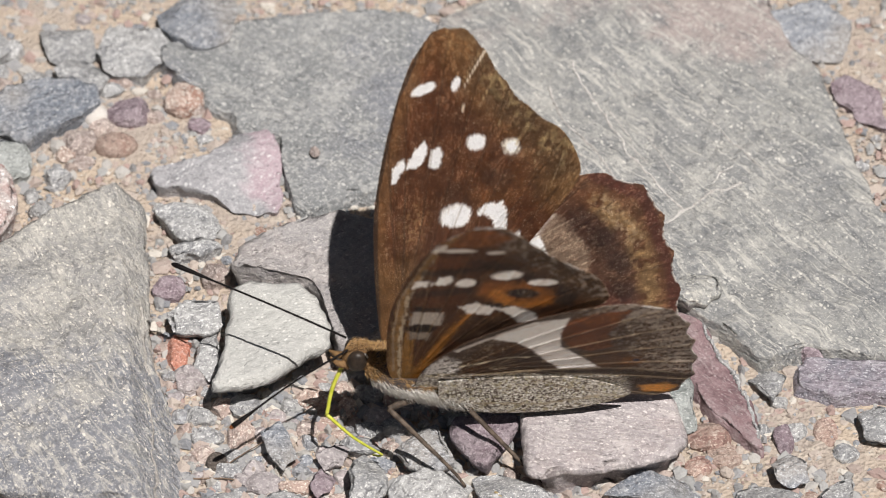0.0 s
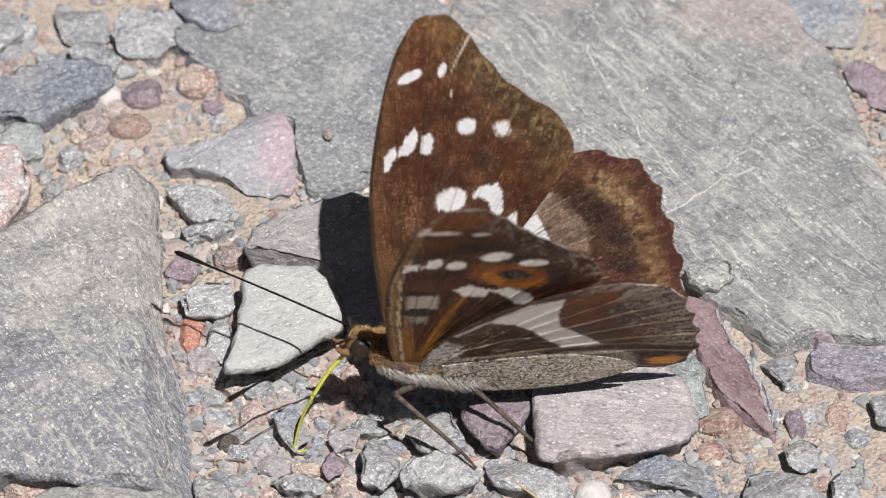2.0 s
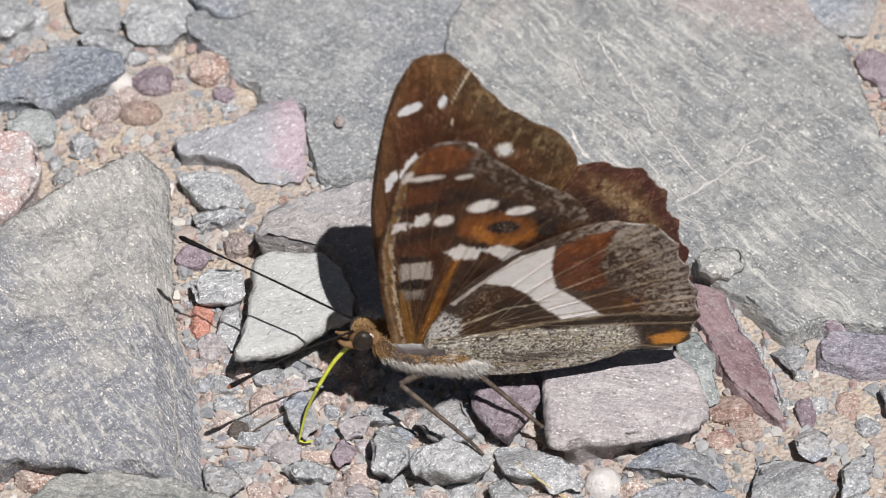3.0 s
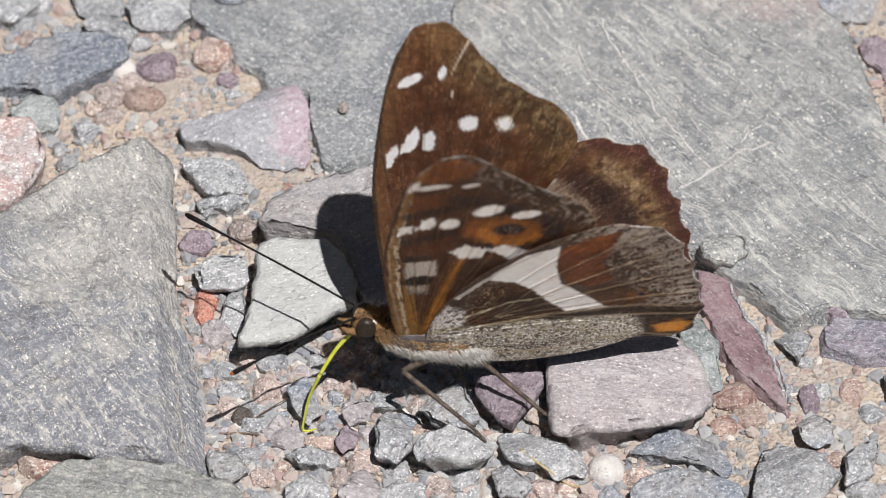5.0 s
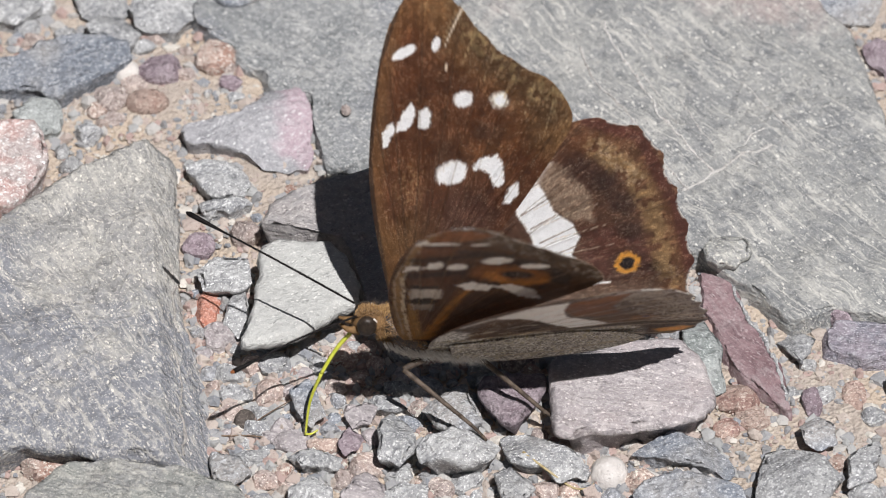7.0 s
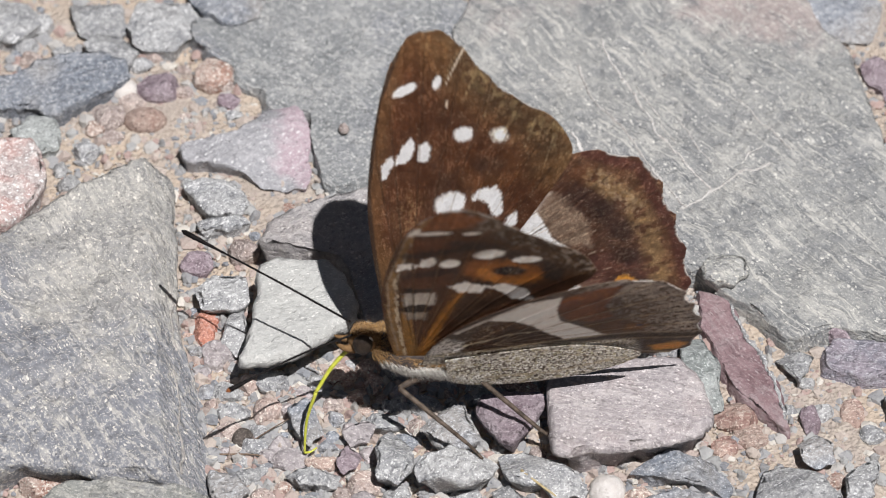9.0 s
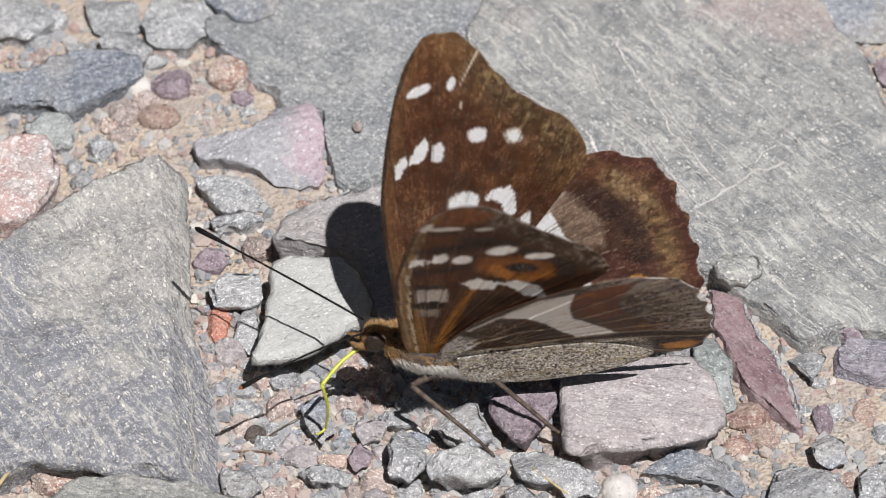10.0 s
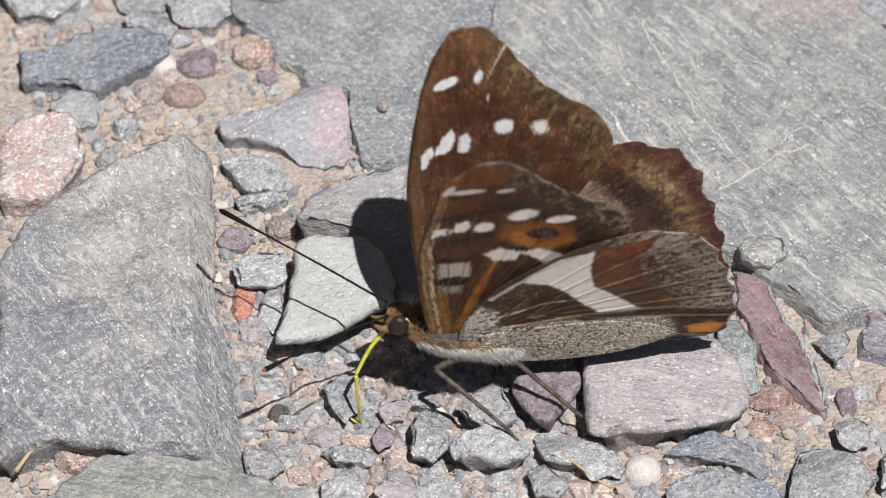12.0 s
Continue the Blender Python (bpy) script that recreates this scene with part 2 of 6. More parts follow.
def wing_material():
    n = Nodes("wing_scales")
    paint = n.tree.nodes.new("ShaderNodeVertexColor")
    paint.layer_name = "scales"
    co = n.tree.nodes.new("ShaderNodeTexCoord").outputs["Object"]
    scale = n.noise(co, 6500, 3, 0.7)
    blot = n.noise(co, 900, 4, 0.65)
    tone = n.make("ShaderNodeRGBToBW", Color=paint.outputs["Color"]).outputs[0]
    deep = n.ramp(tone, 0.12, 0.45, 1.0, 0.22)
    rows = n.noise(co, 11000, 2, 0.6)
    color = n.mix(n.maths("MULTIPLY", n.ramp(scale, 0.36, 0.58, 0.55, 0.0), deep), paint.outputs["Color"], (0.006, 0.004, 0.003))
    color = n.mix(n.maths("MULTIPLY", n.ramp(blot, 0.38, 0.6, 0.38, 0.0), deep), color, (0.01, 0.005, 0.003))
    # sparkle of the scales, screened into the base colour as pale specks
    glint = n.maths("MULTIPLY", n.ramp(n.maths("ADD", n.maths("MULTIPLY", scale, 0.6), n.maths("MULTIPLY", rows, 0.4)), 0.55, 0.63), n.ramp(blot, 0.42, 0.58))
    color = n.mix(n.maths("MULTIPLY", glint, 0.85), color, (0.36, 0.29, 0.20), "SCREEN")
    # thin membrane: part of the light goes through and comes out warm
    through_share = n.ramp(tone, 0.1, 0.5, 0.45, 0.2)
    n.done(n.mix(1.0, color, n.mix(n.ramp(tone, 0.1, 0.5), (1.82, 1.82, 1.82), (1.2, 1.2, 1.2)), "MULTIPLY"), n.ramp(blot, 0.3, 0.7, 0.36, 0.58),
           n.maths("ADD", n.maths("ADD", scale, n.maths("MULTIPLY", rows, 0.4)), n.maths("MULTIPLY", blot, 0.9)), 0.00024, 0.85, 0.32)
    warm = n.make("ShaderNodeGamma", Color=paint.outputs["Color"], Gamma=0.32).outputs[0]
    glow = n.make("ShaderNodeBsdfTranslucent", Color=warm)
    blend = n.tree.nodes.new("ShaderNodeMixShader")
    n.put(blend.inputs[0], through_share)
    n.link(n.bsdf.outputs[0], blend.inputs[1])
    n.link(glow.outputs[0], blend.inputs[2])
    n.link(blend.outputs[0], n.tree.nodes["Material Output"].inputs[0])
    return n.mat


def plain(name, a, b, scale, rough, depth=0.0002, spec=0.3, stretch=(1, 1, 1)):
    """Two tones mottled at one scale and finely grained, with relief."""
    n = Nodes(name)
    co, chance = n.place()
    co = n.mapped(co, stretch)
    mid, fine = n.noise(co, scale, 4, 0.6), n.noise(co, scale * 5, 3, 0.6)
    color = n.mix(n.ramp(mid, 0.35, 0.65), a, b)
    color = n.mix(n.ramp(fine, 0.5, 0.75, 0.0, 0.3), color, tuple(min(1.0, c * 1.7 + 0.02) for c in b))
    return n.done(color, rough, n.maths("ADD", mid, fine), depth, 0.6, spec)


def hair_material(name, tones):
    n = Nodes(name)
    chance = n.tree.nodes.new("ShaderNodeNewGeometry").outputs["Random Per Island"]
    color = n.mix(n.ramp(chance, 0.2, 0.8), tones[0], tones[1])
    n.bsdf.inputs["Sheen Weight"].default_value = 0.1
    return n.done(color, 0.55, None, spec=0.4)


SAND, GRAVEL, WING = sand_material(), gravel_material(), wing_material()
THORAX = plain("thorax_cuticle", (0.030, 0.026, 0.028), (0.075, 0.060, 0.055), 700, 0.38, 0.0001, 0.5)
SCUTELLUM = plain("scutellum_cuticle", (0.018, 0.022, 0.022), (0.05, 0.06, 0.058), 700, 0.3, 0.00008, 0.5)
ABDOMEN = plain("abdomen_fur", (0.08, 0.056, 0.04), (0.12, 0.088, 0.064), 500, 0.7, 0.0003)
HEAD_FUR = plain("head_fur", (0.12, 0.066, 0.028), (0.22, 0.128, 0.055), 900, 0.75, 0.0003)
EYE_DARK = plain("compound_eye", (0.018, 0.013, 0.010), (0.038, 0.027, 0.020), 1500, 0.4, 0.00004, 0.22)
EYE_RIM = plain("eye_rim", (0.55, 0.50, 0.42), (0.7, 0.66, 0.6), 900, 0.6)
BLACK = plain("antenna_black", (0.005, 0.004, 0.004), (0.011, 0.009, 0.009), 2500, 0.6, 0.00005, 0.12)
CLUB_TIP = plain("club_orange", (0.22, 0.07, 0.02), (0.34, 0.13, 0.05), 2500, 0.5, 0.00005)
LEG = plain("leg_scales", (0.040, 0.029, 0.022), (0.12, 0.09, 0.068), 1500, 0.6, 0.00008)
YELLOW = plain("proboscis_yellow", (0.42, 0.45, 0.04), (0.55, 0.56, 0.08), 1200, 0.35, 0.00004, 0.5)
STRAW = plain("dry_straw", (0.36, 0.28, 0.14), (0.46, 0.38, 0.22), 900, 0.6, 0.0001)
TWIG = plain("dry_root", (0.12, 0.085, 0.06), (0.22, 0.16, 0.12), 900, 0.8, 0.0001)
WHITE_HAIR = hair_material("white_hair", ((0.60, 0.57, 0.52), (0.82, 0.80, 0.76)))
BROWN_HAIR = hair_material("brown_hair", ((0.24, 0.13, 0.045), (0.44, 0.27, 0.11)))
GREY_HAIR = hair_material("grey_hair", ((0.08, 0.056, 0.04), (0.16, 0.115, 0.082)))


# ---- mesh helpers ----
def mesh_object(name, verts, faces, material, parent=None, label="", smooth=True):
    me = bpy.data.meshes.new(name)
    me.from_pydata([tuple(v) for v in verts], [], faces)
    me.materials.append(material)
    if smooth:
        me.shade_smooth()
    me.update()
    ob = new(name, me)
    if parent:
        ob.parent = parent
    return tagged(ob, label) if label else ob


def rings_faces(rows, count, closed_top=True, closed_bottom=False):
    """Quads between closed rings of equal count, laid out one after the other; a last single vertex closes the top."""
    faces = []
    for r in range(rows - 1):
        for k in range(count):
            a, b = r * count + k, r * count + (k + 1) % count
            faces.append((a, b, b + count, a + count))
    if closed_top:
        top = rows * count
        for k in range(count):
            faces.append(((rows - 1) * count + k, (rows - 1) * count + (k + 1) % count, top))
    if closed_bottom:
        faces.append(tuple(reversed(range(count))))
    return faces


def tube(name, points, radii, material, parent=None, label="", sides=8):
    """A round tapered tube along points (metres)."""
    pts = [Vector(p) for p in points]
    verts = []
    for i, p in enumerate(pts):
        way = (pts[min(i + 1, len(pts) - 1)] - pts[max(i - 1, 0)]).normalized()
        side = way.cross(Vector((0.13, 0.2, 0.97))).normalized()
        up = side.cross(way)
        for k in range(sides):
            a = 2 * math.pi * k / sides
            verts.append(p + radii[i] * (math.cos(a) * side + math.sin(a) * up))
    verts.append(pts[-1])
    return mesh_object(name, verts, rings_faces(len(pts), sides, True, True), material, parent, label)


def bent(points, steps):
    """A smooth line through a few points (Catmull-Rom)."""
    p = [Vector(q) for q in points]
    p = [2 * p[0] - p[1], *p, 2 * p[-1] - p[-2]]
    out = []
    for i in range(1, len(p) - 2):
        for s in range(steps):
            t = s / steps
            out.append(0.5 * (2 * p[i] + (p[i + 1] - p[i - 1]) * t + (2 * p[i - 1] - 5 * p[i] + 4 * p[i + 1] - p[i + 2]) * t * t
                              + (3 * p[i] - p[i - 1] - 3 * p[i + 1] + p[i + 2]) * t ** 3))
    out.append(p[-2])
    return out


# ---- the ground: one sheet of sand, fine in the middle, out to the horizon ----
def build_ground():
    fine = np.arange(-0.075, 0.0751, 0.0012)
    far = np.array([0.1, 0.2, 0.5, 1.5, 5, 20, 80, 300])
    line = np.concatenate([-far[::-1], fine, far])
    count = len(line)
    verts = []
    for y in line:
        for x in line:
            z = 0.0006 * noise.fractal(Vector((x * 60, y * 60, 3)), 0.8, 2.0, 4) + 0.0003 * noise.noise(Vector((x * 500, y * 500, 7)))
            verts.append((x, y, z if max(abs(x), abs(y)) < 0.2 else 0.0))
    faces = [(r * count + k, r * count + k + 1, (r + 1) * count + k + 1, (r + 1) * count + k) for r in range(count - 1) for k in range(count - 1)]
    tagged(mesh_object("ground", verts, faces, SAND), "beige gritty sand of a stony track", "ground", kind="structure")


OUTLINES = []


def stone(name, rock, label, x, y, h, seed, *corners, ridge=None, buried=False, hollow=None):
    """A broken stone: corners of its outline round (x, y) and its height, in mm; the edge bulges, the foot is undercut, the top is rough.
    ridge: a line (nx, ny, d) past which the top falls away by a share; buried: the sand reaches up to its edge;
    hollow: how far (mm) its foot stands back."""
    rng = random.Random(seed)
    base = [Vector(c) for c in corners]
    if sum(a.x * b.y - a.y * b.x for a, b in zip(base, base[1:] + base[:1])) < 0:
        base.reverse()
    OUTLINES.append((x, y, [(x + c.x, y + c.y) for c in base]))
    cut = []
    for a, b in zip(base, base[1:] + base[:1]):
        cut += [a.lerp(b, 0.05), a.lerp(b, 0.5) + Vector((rng.gauss(0, 0.25), rng.gauss(0, 0.25))), a.lerp(b, 0.95)]
    around = sum((b - a).length for a, b in zip(cut, cut[1:] + cut[:1]))
    count = int(min(300, max(48, around / 0.55)))
    line, step, left = [], around / count, 0.0
    for a, b in zip(cut, cut[1:] + cut[:1]):
        size = (b - a).length
        while left < size and len(line) < count:
            line.append(a.lerp(b, left / size if size else 0))
            left += step
        left -= size
    while len(line) < count:
        line.append(line[-1].lerp(line[0], 0.5))
    size = math.sqrt(max(1.0, around)) / 3
    lip = min(0.7, 0.10 * h + 0.1)
    under = hollow or (-0.5 if buried else min(2.0, 0.36 * h + 0.25) if y < 4 else min(0.8, 0.12 * h + 0.1))
    inner = int(min(56, max(10, around / 4.5)))
    # rings from the buried foot to the middle of the top: inset (mm) or share of the radius, height share
    low, mid, high = (0.66, 0.73, 0.80) if hollow else (0.35, 0.62, 0.80)
    rings = [("in", under * 1.2, None), ("in", under, 0.05), ("in", under * 0.62, low), ("in", under * 0.22, mid), ("in", 0.0, high),
             ("in", lip * 0.2, 0.92), ("in", lip, 0.99)] + [("of", 1 - (k + 0.35) / inner, 1.0) for k in range(inner)]
    verts = []
    shift = rng.uniform(0, 900)
    # break faces: small stones are what a few tilted planes leave of the block
    cuts = []
    if name == "rock" and h < 5.6:
        reach = around / 6.5
        for _ in range(6):
            way, lean = rng.uniform(0, 2 * math.pi), rng.uniform(0.12, 0.65)
            cuts.append((math.cos(way) * lean, math.sin(way) * lean, h + lean * reach * rng.uniform(0.1, 0.75)))
    for kind, value, level in rings:
        for q in line:
            r = q.length
            inset = value if kind == "in" else 0
            k = max(0.25, 1 - inset / max(r, 0.01)) if kind == "in" else value * max(0.25, 1 - lip / max(r, 0.01))
            px, py = q.x * k, q.y * k
            z = -2.0 if level is None else h * level
            if ridge and level is not None:
                z -= level * ridge[3] * max(0.0, ridge[0] * px + ridge[1] * py - ridge[2])
            at = Vector(((x + px) * 0.11 + shift, (y + py) * 0.11, z * 0.11))
            if kind == "in":
                chip = noise.noise_vector(at * 6.0) * 0.24 + noise.noise_vector(at * 2.2) * 0.42 + noise.noise_vector(at * 15) * 0.13 + noise.noise_vector(at * 32) * 0.06
                amount = 0.5 + 0.5 * min(1.0, size / 2)
                px, py = px + chip.x * amount, py + chip.y * amount
                z += 0.45 * chip.z if level is not None else 0
            if level is not None and level > 0.7:
                # broken plates: a few flat levels with ragged steps, and a rough skin
                plate = noise.fractal(at * 1.1, 0.9, 2.1, 4) * 1.6
                plate = 0.55 * plate + 0.45 * round(plate * 2.5) / 2.5
                rough = 0.5 * plate + 0.28 * abs(noise.noise(at * 5.0)) + 0.20 * noise.noise(at * 12) + 0.10 * noise.noise(at * 26)
                z += rough * (0.45 if hollow else min(1.25, 0.16 * h + 0.3)) - 0.12
            for cx, cy, top in cuts:
                z = min(z, max(0.3 * h, top - cx * px - cy * py) + 0.12 * noise.noise(at * 9)) if level is not None else z
            verts.append((px * MM, py * MM, z * MM))
    verts.append((0, 0, verts[-1][2]))
    ob = mesh_object(name, verts, rings_faces(len(rings), count), ROCK[rock])
    ob.location = (x * MM, y * MM, 0)
    return tagged(ob, label, "stone", "stones of the track")


def pebble(rock, label, x, y, wide, deep, seed, name="pebble", base=0.0):
    """A rounded or chipped pebble half sunk in the sand; sizes in mm."""
    rng = random.Random(seed)
    OUTLINES.append((x, y, [(x + wide / 2 * math.cos(a), y + deep / 2 * math.sin(a)) for a in np.arange(0, 6.28, 0.8)]))
    tall = (0.3 if rock == "redflat" else 0.62) * min(wide, deep)
    round_one = rock in ("whitep", "brown", "dark")
    count, rows = 24, 12
    shift, spin = rng.uniform(0, 900), rng.uniform(0, 6.28)
    # flat break faces: the shape is what a few chance planes leave
    planes = []
    for _ in range(0 if round_one else 11):
        d = Vector((rng.gauss(0, 1), rng.gauss(0, 1), rng.gauss(0.25, 0.8))).normalized()
        planes.append((d, rng.uniform(0.72, 1.0)))
    verts = []
    for r in range(rows):
        lat = -0.9 + (r / rows) * (0.9 + math.pi / 2)
        for k in range(count):
            a = 2 * math.pi * k / count
            d = Vector((math.cos(a) * math.cos(lat), math.sin(a) * math.cos(lat), math.sin(lat)))
            reach = min([1.12] + [h / max(0.05, d.dot(q)) for q, h in planes])
            d *= reach * (1 + 0.05 * noise.noise(d * 3.1 + Vector((0, shift, 0))) + 0.03 * noise.noise(d * 8 + Vector((shift, 0, 0))))
            verts.append((d.x * wide / 2 * MM * 1.1, d.y * deep / 2 * MM * 1.1, (d.z * tall * 0.8 + tall * 0.2) * MM))
    verts.append((0, 0, verts[-1][2]))
    ob = mesh_object(name, verts, rings_faces(rows, count), ROCK[rock], smooth=round_one)
    ob.location = (x * MM, y * MM, base * MM)
    return tagged(ob, label, "pebble", "pebbles of the track")


def inside(px, py, outline):
    odd = False
    for (ax, ay), (bx, by) in zip(outline, outline[1:] + outline[:1]):
        if (ay > py) != (by > py) and px < (bx - ax) * (py - ay) / (by - ay) + ax:
            odd = not odd
    return odd


def scatter_pebbles():
    """Loose pebbles in the gaps between the stones."""
    rng = random.Random(41)
    kinds = [("grey", "small grey pebble in the gravel"), ("blue", "small blue-grey slate pebble in the gravel"), ("pinkp", "pale pinkish pebble in the gravel"),
             ("pinkgrey", "small pinkish-grey pebble in the gravel"), ("redgran", "reddish granite pebble in the gravel"), ("grey", "small grey pebble in the gravel")]
    made, tries = 0, 0
    while made < 290 and tries < 9000:
        tries += 1
        x, y, wide = rng.uniform(-62, 62), rng.uniform(-44, 50), rng.choice((0.9, 1.0, 1.2, 1.4, 1.7, 2.1, 2.6))
        if made % 5 < 3:
            x, y, wide = rng.uniform(-32, 28), rng.uniform(-43, -6), rng.choice((1.3, 1.7, 2.1, 2.6, 3.2, 3.8))
        if any(inside(x + dx, y + dy, o) for _, _, o in OUTLINES for dx, dy in ((0, 0), (wide * 0.4, 0), (-wide * 0.4, 0), (0, wide * 0.4), (0, -wide * 0.4))):
            continue
        if x > 28 and -30 < y < -4 and rng.random() < 0.8:
            continue
        rock, label = rng.choice(kinds)
        pebble(rock, label, x, y, wide, wide * rng.uniform(0.65, 1.0), 500 + made)
        made += 1


def build_gravel():
    """Grit too fine to count, as one sheet of small broken grains."""
    rng = np.random.default_rng(5)
    g = (1 + 5 ** 0.5) / 2
    ico = np.array([(-1, g, 0), (1, g, 0), (-1, -g, 0), (1, -g, 0), (0, -1, g), (0, 1, g), (0, -1, -g), (0, 1, -g), (g, 0, -1), (g, 0, 1), (-g, 0, -1), (-g, 0, 1)])
    ico /= np.linalg.norm(ico[0])
    near = [(a, b, c) for a in range(12) for b in range(12) for c in range(12) if a < b and a < c and b != c
            and all(np.linalg.norm(ico[p] - ico[q]) < 1.1 for p, q in ((a, b), (b, c), (a, c)))
            and np.dot(np.cross(ico[b] - ico[a], ico[c] - ico[a]), ico[a]) > 0]
    tri = np.array(near)
    count = 29000
    size = np.clip(rng.lognormal(-1.35, 0.6, count), 0.09, 1.1)
    spot = np.stack([rng.uniform(-68, 68, count), rng.uniform(-48, 54, count), size * 0.2], 1)
    shape = ico[None] * rng.uniform(0.6, 1.3, (count, 12, 1)) * np.stack([rng.uniform(0.7, 1.4, count), rng.uniform(0.7, 1.4, count), rng.uniform(0.5, 0.9, count)], 1)[:, None]
    coarse = slice(0, 5200)
    size[coarse] = rng.uniform(0.3, 0.95, 5200) ** 1.3
    front = rng.random(5200) < 0.8
    spot[coarse, 0] = np.where(front, rng.uniform(-36, 30, 5200), spot[coarse, 0])
    spot[coarse, 1] = np.where(front, rng.uniform(-48, -4, 5200), spot[coarse, 1])
    spot[coarse, 2] = size[coarse] * 0.35
    shape[coarse, :, 2] *= 1.3
    verts = (shape * size[:, None, None] + spot[:, None]).reshape(-1, 3) * MM
    faces = (tri[None] + 12 * np.arange(count)[:, None, None]).reshape(-1, 3)
    ob = mesh_object("gravel", verts.tolist(), faces.tolist(), GRAVEL, smooth=False)
    tagged(ob, "fine mixed grey, pink and beige grit", "gravel", kind="stuff")


def quartz_vein(slab, points, thick, seed, name="quartz_vein", rock="seam", label="thin pale quartz seam"):
    """A pale mineral seam standing a little proud of its slab; points in mm."""
    near = np.array([v.co for v in slab.data.vertices]) + np.array(slab.location)
    line = []
    for p in bent([(q[0], q[1], 0) for q in points], 14):
        p = p + noise.noise_vector(Vector((p.x * 0.5, p.y * 0.5, seed))) * 0.35
        d = np.hypot(near[:, 0] - p.x * MM, near[:, 1] - p.y * MM) - 0.3 * near[:, 2]
        line.append((p.x * MM - slab.location.x, p.y * MM - slab.location.y, near[np.argmin(d), 2] - 0.05 * thick * MM))
    n = len(line)
    radii = [thick * MM * (0.35 + 0.65 * abs(noise.noise(Vector((i * 0.35, seed, 0)))) * 1.6) for i in range(n)]
    tube(name, line, radii, ROCK[rock], slab, label, 6)


# ---- the butterfly ----
TOE = Vector((-0.41, -0.86, 0.30))


def vnoise(x, y, seed):
    """Smooth value noise in numpy, 0 to 1."""
    xi, yi = np.floor(x).astype(np.int64), np.floor(y).astype(np.int64)
    fx, fy = x - xi, y - yi
    fx, fy = fx * fx * (3 - 2 * fx), fy * fy * (3 - 2 * fy)

    def lattice(a, b):
        s = np.sin(a * 127.1 + b * 311.7 + seed * 74.7) * 43758.5453
        return s - np.floor(s)

    return ((lattice(xi, yi) * (1 - fx) + lattice(xi + 1, yi) * fx) * (1 - fy) + (lattice(xi, yi + 1) * (1 - fx) + lattice(xi + 1, yi + 1) * fx) * fy)


def step(lo, hi, x):
    t = np.clip((x - lo) / (hi - lo), 0, 1)
    return t * t * (3 - 2 * t)


